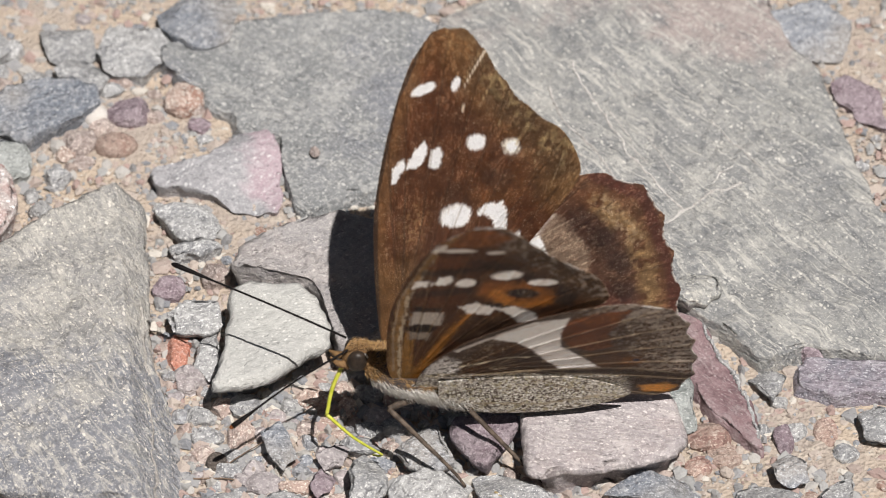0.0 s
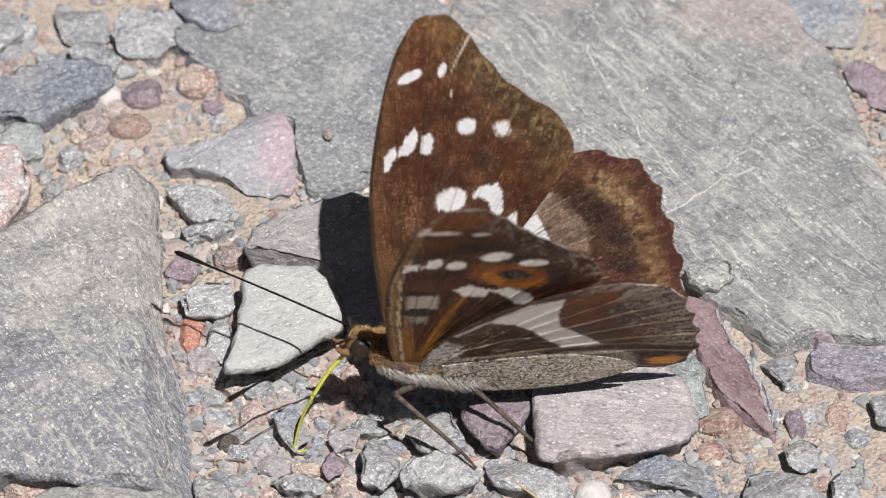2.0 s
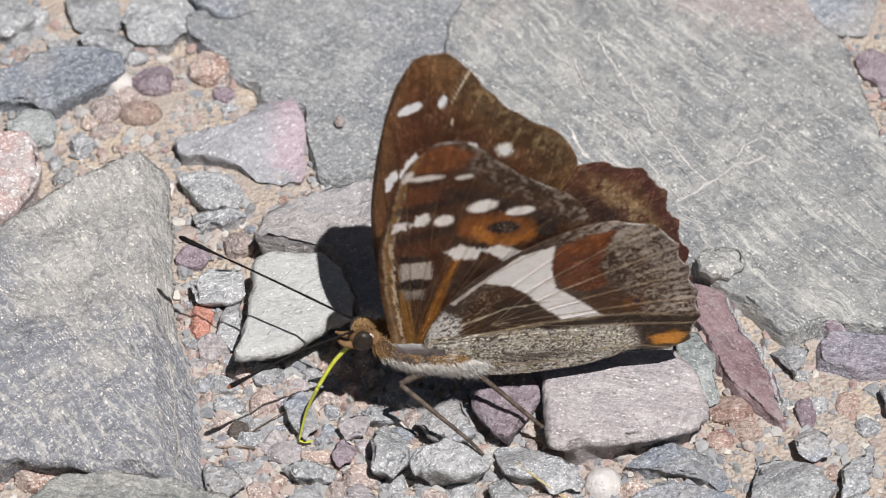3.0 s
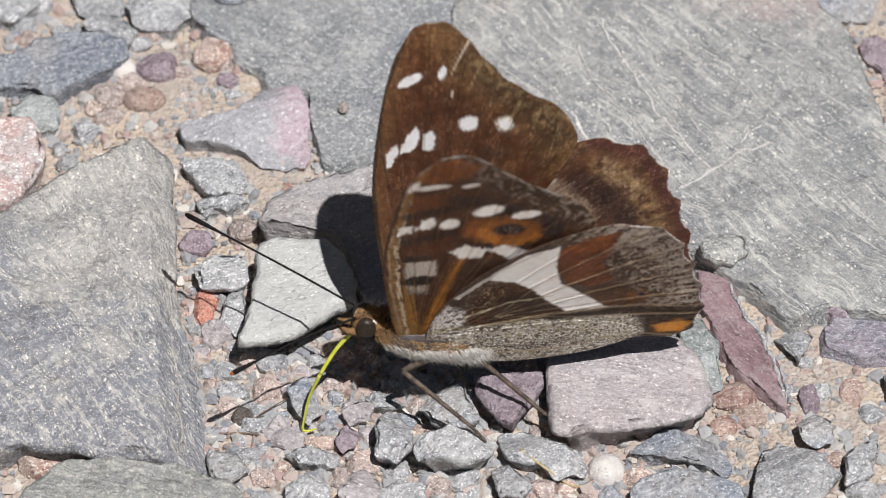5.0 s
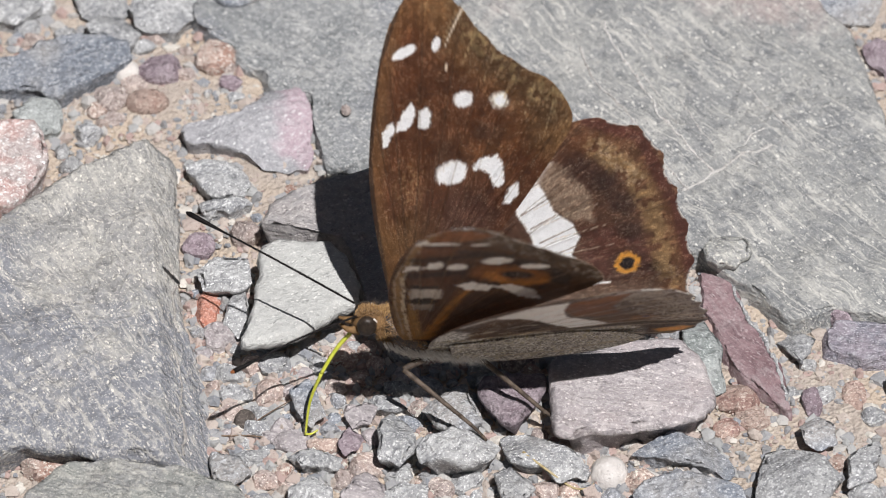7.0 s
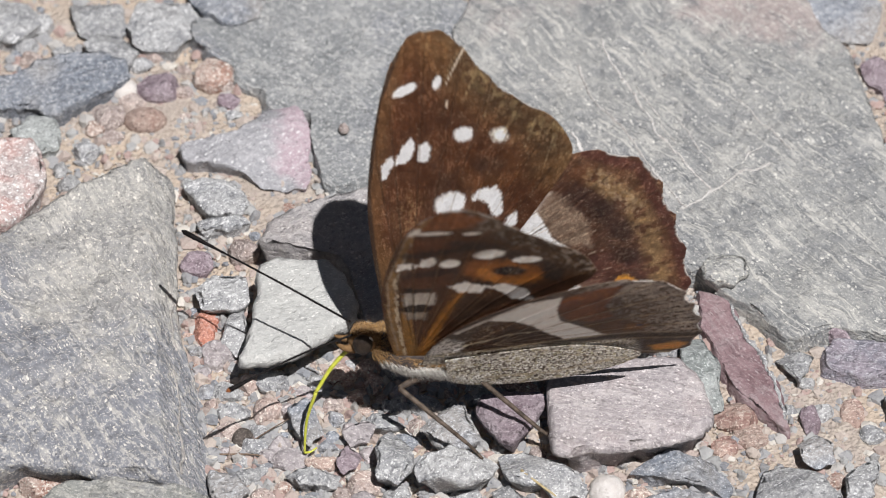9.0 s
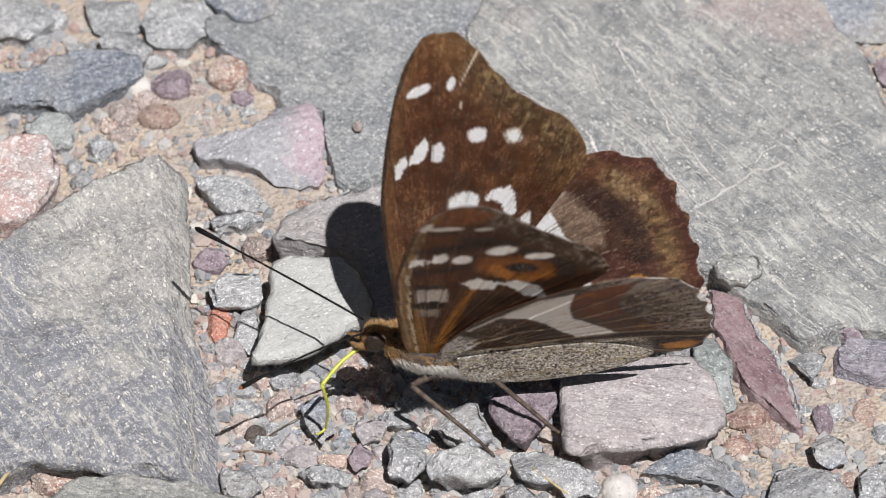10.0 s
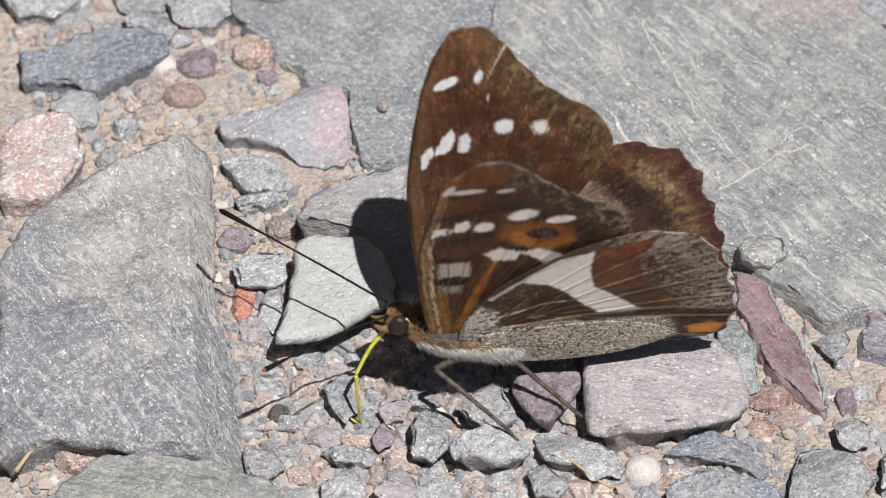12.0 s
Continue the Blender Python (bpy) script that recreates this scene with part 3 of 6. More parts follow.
class Paint:
    """Colours of one wing side over (u, v) in mm: u along the body to the tail, v out from the hinge."""

    def __init__(self, u, v, base, root):
        self.u, self.v = u, v
        self.rgb = np.tile(np.array(base, float), (len(u), 1))
        self.ragged = 0.5 * vnoise(u * 2.2, v * 2.2, 3) + 0.5 * vnoise(u * 6, v * 6, 4) - 0.5
        self.angle, self.reach = np.arctan2(v - root[1], u - root[0]), np.hypot(u - root[0], v - root[1])
        self.hair = 0.6 * vnoise(self.angle * 90, self.reach * 0.35, 8) + 0.4 * vnoise(self.angle * 210, self.reach * 0.8, 9)
        self.ragged = 0.7 * self.ragged + 0.38 * (vnoise(self.angle * 170, self.reach * 0.5, 14) - 0.5)

    def lay(self, mask, color, share=1.0):
        m = (np.clip(mask, 0, 1) * share)[:, None]
        self.rgb = self.rgb * (1 - m) + np.array(color) * m

    def spot(self, u, v, ru, rv, color, turn=0.0, soft=0.18, share=1.0, rag=0.34):
        a = radians(turn)
        du, dv = self.u - u, self.v - v
        p, q = (du * math.cos(a) + dv * math.sin(a)) / ru, (-du * math.sin(a) + dv * math.cos(a)) / rv
        d = np.sqrt(p * p + q * q) + rag * self.ragged * min(1.0, 0.9 / min(ru, rv) + 0.3)
        self.lay(1 - step(1 - soft, 1 + soft, d), color, share)

    def ring(self, u, v, r, wide, color, share=1.0):
        d = np.abs(np.hypot(self.u - u, self.v - v) - r) + 0.25 * self.ragged
        self.lay(1 - step(wide * 0.7, wide * 1.3, d), color, share)

    def away(self, points):
        """Distance from a line of points, and the share of the way along it."""
        best, along = np.full(len(self.u), 1e9), np.zeros(len(self.u))
        total = len(points) - 1
        for i in range(total):
            (ax, ay), (bx, by) = points[i], points[i + 1]
            dx, dy = bx - ax, by - ay
            t = np.clip(((self.u - ax) * dx + (self.v - ay) * dy) / (dx * dx + dy * dy), 0, 1)
            d = np.hypot(self.u - ax - t * dx, self.v - ay - t * dy)
            near = d < best
            best, along = np.where(near, d, best), np.where(near, (i + t) / total, along)
        return best, along

    def patch(self, points, color, soft=0.25, share=1.0, rag=0.9):
        """A ragged patch inside a few corner points."""
        d, _ = self.away(list(points) + [points[0]])
        odd = np.zeros(len(self.u), bool)
        for (ax, ay), (bx, by) in zip(points, list(points[1:]) + [points[0]]):
            if ay != by:
                odd ^= ((ay > self.v) != (by > self.v)) & (self.u < (bx - ax) * (self.v - ay) / (by - ay) + ax)
        self.lay(step(-soft, soft, np.where(odd, d, -d) + rag * self.ragged), color, share)

    def dust(self, mask, color, size, least, share=1.0, seed=31):
        """Scattered single scales inside a mask (0 to 1)."""
        grain = vnoise(self.u * size, self.v * size, seed) * 0.7 + vnoise(self.u * size * 2.1, self.v * size * 2.1, seed + 1) * 0.3
        self.lay(mask * step(least, least + 0.14, grain), color, share)

    def zone(self, points, wide, soft=0.5):
        d, _ = self.away(points)
        return 1 - step(wide * (1 - soft), wide * (1 + soft), d + self.ragged)

    def stripe(self, points, wide, color, end=None, soft=0.25, share=1.0, rag=0.6):
        d, along = self.away(points)
        w = wide + ((end if end is not None else wide) - wide) * along
        self.lay(1 - step(w * (1 - soft), w * (1 + soft), d + rag * self.ragged), color, share)

    def finish(self, deep=0.35, gain=1.0):
        """Hair streaks that run from the root, cloudy unevenness, and glints painted into the colour."""
        cloud = 0.8 + 0.4 * vnoise(self.u * 0.5, self.v * 0.5, 12)
        plain = np.clip(1 - 1.5 * self.rgb.mean(1), 0.25, 1)
        self.rgb *= (1 + plain * ((1 - deep / 2 + deep * self.hair) * cloud - 1))[:, None]
        # glints of light on single scales, painted brighter in short rows along the hair
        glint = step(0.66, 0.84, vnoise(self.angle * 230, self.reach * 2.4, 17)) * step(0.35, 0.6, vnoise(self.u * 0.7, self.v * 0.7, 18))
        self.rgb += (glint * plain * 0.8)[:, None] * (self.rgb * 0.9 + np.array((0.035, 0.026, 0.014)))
        return np.clip(self.rgb * gain, 0.002, 0.88)


FORE_EDGE = [(-0.7, 2.0), (-2.5, 6), (-3.5, 12), (-4.1, 18), (-4.2, 22.5), (-3.7, 28), (-2.9, 33), (-1.8, 38), (-0.3, 41.6), (1.4, 43.7), (3.2, 44.2), (5.2, 43.5),
             (6.9, 41.6), (8.7, 38.9), (11.5, 35.5), (14.6, 33.1), (16.8, 31.3), (18.4, 28.7), (18.9, 26.4), (17.6, 23.6), (13, 17), (8, 10.5), (4, 5.5), (1.0, 2.6)]
HIND_EDGE = [(0.8, 2.6), (1.3, 8), (4, 14), (8, 19), (13, 23), (17, 25.2), (20, 26.1), (22.6, 26.1), (25.4, 25.3), (28.0, 23.4), (29.2, 21.0), (30.1, 18.0), (31.0, 15.4),
             (31.7, 12.7), (32.3, 9.6), (32.5, 6), (31.9, 3.2), (30.8, 1.4), (29.0, 0.7), (26.6, 1.1), (24.6, 1.0), (22.6, 0.2), (19, -1.1), (14, -1.5), (8, -0.6), (3, 0.8)]
FORE_VEINS = [(-3.4, 31), (-1.5, 38), (3.0, 44), (7.0, 41), (10.0, 37), (13.5, 34), (16.8, 31), (18.6, 27.5)]
HIND_VEINS = [(20, 25.4), (25, 24.2), (28.4, 20), (30.3, 15), (31.6, 10.5), (32.4, 5.5), (31.2, 0.5)]
FOLD_EDGE = [(3.2, 5.4), (9, 6.1), (16.8, 6.3), (21.5, 5.3), (25.0, 3.6), (25.6, 2.7), (23.2, 1.0), (19, -0.6), (14, -1.3), (9, -1.1), (4.4, 0.4)]
CREASE = 6.6
WHITE, BROWN = (0.80, 0.78, 0.75), (0.061, 0.0200, 0.0078)


def fore_top(u, v):
    p = Paint(u, v, BROWN, (0, 2))
    p.stripe([(-3.3, 6), (-4.2, 20), (-2.5, 34), (0, 42)], 1.3, (0.085, 0.036, 0.013), soft=0.6)
    p.stripe([(6.5, 43), (9.0, 39.5), (14, 34.5), (18, 30), (18.5, 26)], 5.2, (0.108, 0.055, 0.020), 4.6, 0.5, 0.8, 1.8)
    p.stripe([(6.5, 39.4), (11, 34), (16.5, 27.5)], 1.6, (0.042, 0.019, 0.008), soft=0.6, share=0.75, rag=1.8)
    p.dust(p.zone([(8.5, 38.2), (13.5, 32.8), (18, 28.0)], 1.5), (0.22, 0.155, 0.07), 1.6, 0.52, 0.6)
    p.dust(p.zone([(3, 44), (8, 41), (16, 32), (18.6, 27)], 2.2), (0.17, 0.108, 0.05), 3.4, 0.54, 0.5, 41)
    p.patch([(-2.6, 5), (-3.6, 14), (0.5, 17), (4, 13), (6, 9), (2, 4)], (0.105, 0.052, 0.016), 2.4, 0.65, 2.0)
    p.dust(p.zone([(0.2, 19.2), (0.4, 21.4)], 1.6), (0.20, 0.115, 0.045), 4.5, 0.5, 0.4)
    p.spot(4.4, 13.5, 4.2, 6.5, (0.058, 0.026, 0.020), -20, 0.8, 0.5)
    p.patch([(6, 24.5), (12, 27.5), (13, 24.2), (7.5, 20.6)], (0.075, 0.030, 0.011), 1.0, 0.6)
    p.spot(0.4, 36.6, 1.45, 0.58, WHITE, 26)
    p.spot(4.0, 37.3, 0.42, 0.85, WHITE, -18)
    p.spot(5.0, 34.4, 0.16, 0.5, (0.5, 0.4, 0.3), -10)
    p.spot(6.7, 30.3, 1.02, 0.9, WHITE, 35, 0.22, 1.0, 0.5)
    p.spot(10.8, 29.8, 0.8, 0.9, (0.68, 0.64, 0.56), 20, 0.45, 1.0, 0.9)
    p.patch([(-0.9, 27.0), (-0.3, 29.0), (0.9, 30.3), (1.4, 29.6), (1.0, 28.0), (0.2, 27.0)], WHITE, 0.16, 1.0, 0.5)
    p.patch([(1.5, 27.3), (1.8, 29.2), (2.6, 29.7), (3.1, 28.8), (2.8, 27.5), (2.2, 26.9)], WHITE, 0.16, 1.0, 0.5)
    p.patch([(-2.5, 25.2), (-2.4, 27.0), (-1.3, 28.1), (-1.0, 27.3), (-1.6, 26.1), (-2.0, 25.2)], WHITE, 0.16, 1.0, 0.5)
    p.spot(5.0, 21.3, 1.75, 1.42, WHITE, 12, 0.14, 1.0, 0.4)
    p.patch([(7.3, 21.5), (8.4, 22.7), (10.2, 23.0), (11.0, 21.4), (10.7, 19.3), (9.8, 19.2), (9.3, 20.9), (8.4, 21.4)], WHITE, 0.2)
    p.patch([(10.7, 16.9), (11.4, 18.6), (12.5, 19.3), (12.4, 18.0), (11.6, 16.8)], WHITE, 0.18, 1.0, 0.6)
    p.patch([(3.5, 26), (9, 28.5), (12.5, 25), (9.5, 23.6), (6.0, 24.2), (2.5, 20)], (0.034, 0.014, 0.008), 1.6, 0.6, 1.6)
    p.patch([(2.6, 11), (4.2, 18.5), (8.6, 18.6), (11.2, 15.5), (7.0, 10.5)], (0.045, 0.019, 0.014), 1.4, 0.6, 1.6)
    for end in FORE_VEINS:
        p.stripe([(-0.4, 5), (end[0] * 0.45, end[1] * 0.5), end], 0.12, (0.026, 0.012, 0.007), 0.08, 0.6, 0.45, 0.12)
    for i in range(6):
        p.stripe([(6.4 + i * 2.1, 41.0 - i * 2.4), (4.6 + i * 2.2, 37.2 - i * 2.5)], 0.07, (0.28, 0.2, 0.1), 0.03, 0.8, 0.6, 0.1)
    p.stripe([(7.2, 41.6), (5.6, 38.4), (4.9, 36.8)], 0.10, (0.5, 0.42, 0.32), 0.05, 0.5, 1.0, 0.05)
    p.stripe([(-2.9, 6), (-4.0, 18), (-4.1, 24), (-2.6, 35), (0, 42)], 0.42, (0.018, 0.010, 0.007), 0.2, 0.4, 0.9, 0.1)
    return p.finish(0.6, 1.5)


def hind_top(u, v):
    p = Paint(u, v, (0.060, 0.026, 0.016), (2, 4))
    p.patch([(15.0, 21.8), (18.3, 20.4), (20.6, 17.0), (21.0, 13.2), (17.6, 13.8), (15.2, 16.8), (13.4, 19.0)], (0.175, 0.125, 0.090), 0.4, 0.9)
    p.patch([(19.6, 12.6), (24.5, 12.4), (27.6, 9.6), (27.6, 6.0), (22.0, 5.6), (19.6, 7.6)], (0.072, 0.026, 0.020), 0.9, 0.9)
    p.stripe([(20.0, 26), (26.5, 20.5), (29.5, 13), (31, 3)], 3.2, (0.085, 0.036, 0.017), 2.4, 0.5, 0.9, 1.2)
    for q, r in (((19.6, 20.2), 1.7), ((22.2, 18.2), 1.7), ((24.6, 15.3), 1.6), ((25.2, 11.6), 1.3), ((28.3, 6.6), 1.3)):
        p.spot(*q, r * 1.15, r, (0.020, 0.009, 0.008), -40, 0.6, 0.9, 1.2)
    p.dust(p.zone([(21.5, 22.6), (25.6, 19.0), (27.6, 14.4), (28.6, 9.5), (30.0, 4)], 1.15, 0.6), (0.225, 0.138, 0.06), 1.3, 0.36, 0.6)
    p.dust(p.zone([(21.5, 23.0), (25.8, 18.4)], 0.9, 0.6), (0.30, 0.21, 0.125), 3.0, 0.48, 0.6, 51)
    p.stripe([(20.5, 26), (26.5, 23.4), (30.6, 14), (32.4, 4)], 0.75, (0.058, 0.017, 0.012), soft=0.5)
    white = [(12.2, 19.4), (13.8, 20.2), (15.4, 17.6), (16.4, 15.0), (18.6, 13.1), (19.3, 11.4), (18.3, 9.2), (20.0, 7.6), (21.6, 6.0), (18.8, 6.3), (16.6, 7.3), (15.7, 9.5), (14.2, 10.6),
             (13.4, 13.0), (12.3, 15.0), (12.0, 17.0)]
    p.patch(white, WHITE, 0.2, 1.0, 0.35)
    p.stripe([(19.8, 5.7), (22.4, 5.2)], 0.42, WHITE, 0.2, 0.4, 0.9, 0.6)
    p.patch([(12.6, 19.8), (15.0, 21.9), (16.4, 21.2), (14.6, 18.6)], (0.42, 0.36, 0.31), 0.4, 0.8)
    p.spot(24.7, 7.5, 2.3, 2.0, (0.035, 0.016, 0.012), 0, 0.3, 0.7)
    p.spot(24.7, 7.5, 1.48, 1.34, (0.46, 0.20, 0.03), rag=0.6, soft=0.14)
    p.spot(24.7, 7.5, 0.86, 0.8, (0.008, 0.006, 0.008), 0, 0.15, 1.0, 0.5)
    p.spot(30.6, 1.2, 1.5, 0.8, (0.50, 0.22, 0.03), -10, 0.4)
    p.spot(10, 0.6, 17, 3.6, (0.125, 0.088, 0.066), 4, 0.6, 0.8)
    p.dust((v < 6.5).astype(float), (0.20, 0.14, 0.105), 4.0, 0.56, 0.3, 61)
    for end in HIND_VEINS:
        p.stripe([(2.5, 5), ((end[0] + 2) * 0.5, (end[1] + 7) * 0.5), end], 0.12, (0.034, 0.015, 0.010), 0.08, 0.6, 0.6, 0.12)
    for k in range(6):
        if k < 5:
            p.stripe([(13.2 + k * 1.05, 17.4 - k * 2.0), (19.0 + k * 1.5, 20.8 - k * 2.6)], 0.075, (0.36, 0.28, 0.20), 0.03, 0.6, 0.6, 0.1)
        p.stripe([(11.8 + k * 1.0, 16.8 - k * 1.9), (17.2 + k * 0.9, 20.2 - k * 2.3)], 0.11, (0.10, 0.06, 0.04), 0.06, 0.5, 0.85, 0.08)
    return p.finish(0.55, 1.5)


def fore_under(u, v):
    p = Paint(u, v, (0.060, 0.022, 0.009), (0, 2))
    p.stripe([(5.5, 43.5), (11.5, 35), (18.5, 28)], 3.6, (0.060, 0.034, 0.020), 3.2, 0.5, 0.9, 1.6)
    # grey margin scales, brightened in the colour for a silvery sheen
    p.dust(p.zone([(5, 41.5), (10, 35.5), (17.5, 28.5)], 2.0), (0.42, 0.36, 0.31), 2.4, 0.52, 0.55)
    p.patch([(-1.2, 38.4), (0.2, 42.6), (3.2, 43.7), (6.2, 41.2), (4.5, 38.4), (1.4, 37.6)], (0.22, 0.062, 0.014), 0.5, 0.85)
    p.patch([(-1.6, 35.2), (5.5, 34.6), (4.8, 32.2), (-0.4, 30.6), (-2.2, 31)], (0.125, 0.036, 0.011), 0.5, 0.9)
    p.patch([(-2.2, 26), (3.5, 27), (4.2, 23.6), (1.2, 20.6), (-1.8, 21.4)], (0.085, 0.026, 0.010), 0.6, 0.9)
    p.stripe([(3.4, 33.4), (8, 31.8), (13.2, 27.4)], 1.0, (0.030, 0.018, 0.014), 0.9, 0.5, 0.85, 1.2)
    p.stripe([(-1.5, 4), (-2.8, 14), (-3.3, 24), (-1.6, 36), (0, 41.6)], 0.75, (0.25, 0.135, 0.045), 0.3, 0.5, 0.9, 0.8)
    p.stripe([(-0.9, 4), (-2.3, 14), (-2.8, 24), (-1.4, 34)], 0.2, (0.62, 0.54, 0.40), 0.1, 0.5, 0.6, 0.9)
    p.stripe([(-1.9, 6), (-3.2, 15), (-3.7, 24), (-2, 36)], 0.15, (0.34, 0.28, 0.2), 0.1, 0.5, 0.6, 0.4)
    p.spot(9.2, 26.2, 5.6, 4.4, (0.022, 0.012, 0.009), -8, 0.4, 0.9, 1.2)
    p.stripe([(-1.8, 30.6), (3.0, 31.6), (5.2, 32.0)], 0.8, (0.020, 0.011, 0.008), 0.7, 0.5, 0.85, 1.0)
    p.stripe([(-1.6, 25.4), (2.6, 26.2), (4.6, 26.4)], 0.8, (0.022, 0.012, 0.009), 0.7, 0.5, 0.85, 1.0)
    p.spot(6.2, 26.6, 1.7, 2.2, (0.24, 0.075, 0.016), 0, 0.5, 0.9)
    p.spot(9.4, 25.6, 3.9, 2.7, (0.26, 0.085, 0.016), -8, 0.3, 0.95, 0.9)
    p.stripe([(6.6, 26.0), (8.0, 23.8), (10.6, 23.2), (13.0, 24.6)], 0.8, (0.36, 0.13, 0.02), 0.6, 0.5, 0.9, 0.8)
    p.patch([(13.2, 29), (15.6, 26.6), (15.2, 23.8), (13.2, 24.2)], (0.020, 0.013, 0.013), 0.4, 0.95)
    p.patch([(4.6, 22.8), (7.6, 23.6), (9.4, 22.2), (7.2, 21.6)], (0.020, 0.012, 0.010), 0.3, 0.9)
    p.spot(9.6, 26.0, 1.75, 1.15, (0.014, 0.010, 0.011), -4, 0.25)
    p.dust(p.zone([(8.6, 26.0), (10.6, 26.0)], 0.8), (0.3, 0.26, 0.2), 4.0, 0.66, 0.7)
    p.patch([(3.4, 14.6), (4.6, 19.4), (8.2, 20.4), (10.2, 18.4), (7.4, 15.6), (4.6, 12.6)], (0.05, 0.028, 0.018), 0.5, 0.9)
    p.stripe([(0.8, 5), (2.2, 12), (4.2, 19.5), (5.2, 23)], 0.75, (0.36, 0.14, 0.02), 0.2, 0.6, 0.9, 0.9)
    p.stripe([(-0.2, 5), (-1.2, 12), (-1.6, 20)], 0.7, (0.30, 0.14, 0.025), 0.3, 0.6, 0.8, 0.6)
    p.patch([(-1.9, 20.8), (1.6, 20.6), (1.8, 17.4), (-1.7, 17.2)], (0.40, 0.36, 0.32), 0.25)
    p.patch([(-1.8, 22.3), (1.2, 22.0), (1.4, 20.9), (-1.8, 21.0)], (0.014, 0.010, 0.009), 0.25)
    p.spot(-0.3, 16.5, 1.8, 1.05, (0.010, 0.008, 0.008), 4, 0.25)
    p.patch([(-1.6, 15.6), (1.0, 15.4), (0.8, 13.8), (-1.3, 13.8)], (0.26, 0.22, 0.18), 0.3)
    white = (0.78, 0.74, 0.70)
    p.spot(0.7, 36.9, 2.0, 0.6, white, 2)
    p.spot(-1.3, 37.4, 0.5, 1.3, white, -20)
    p.spot(5.0, 36.3, 1.0, 0.5, white, 8)
    p.patch([(-2.9, 26.8), (-2.5, 28.3), (-1.1, 28.8), (-1.2, 27.3)], white, 0.2)
    p.patch([(-0.7, 27.7), (-0.2, 29.5), (1.4, 30.0), (1.5, 28.3), (0.8, 27.7)], white, 0.2)
    p.spot(2.95, 28.2, 1.1, 1.0, white, 20)
    p.spot(7.2, 30.1, 1.7, 1.05, white, 14)
    p.spot(11.4, 28.8, 1.6, 0.75, white, 12)
    p.patch([(3.0, 22.3), (4.6, 23.4), (7.4, 22.2), (6.6, 20.4), (4.4, 20.8)], white, 0.25)
    p.patch([(7.4, 22.0), (9.4, 22.8), (11.6, 21.4), (12.6, 18.6), (10.4, 18.8), (9.2, 20.4)], white, 0.25)
    for end in FORE_VEINS:
        p.stripe([(-0.4, 5), (end[0] * 0.45, end[1] * 0.5), end], 0.07, (0.20, 0.11, 0.04), 0.06, 0.6, 0.35, 0.1)
    return p.finish(0.7, 1.1)


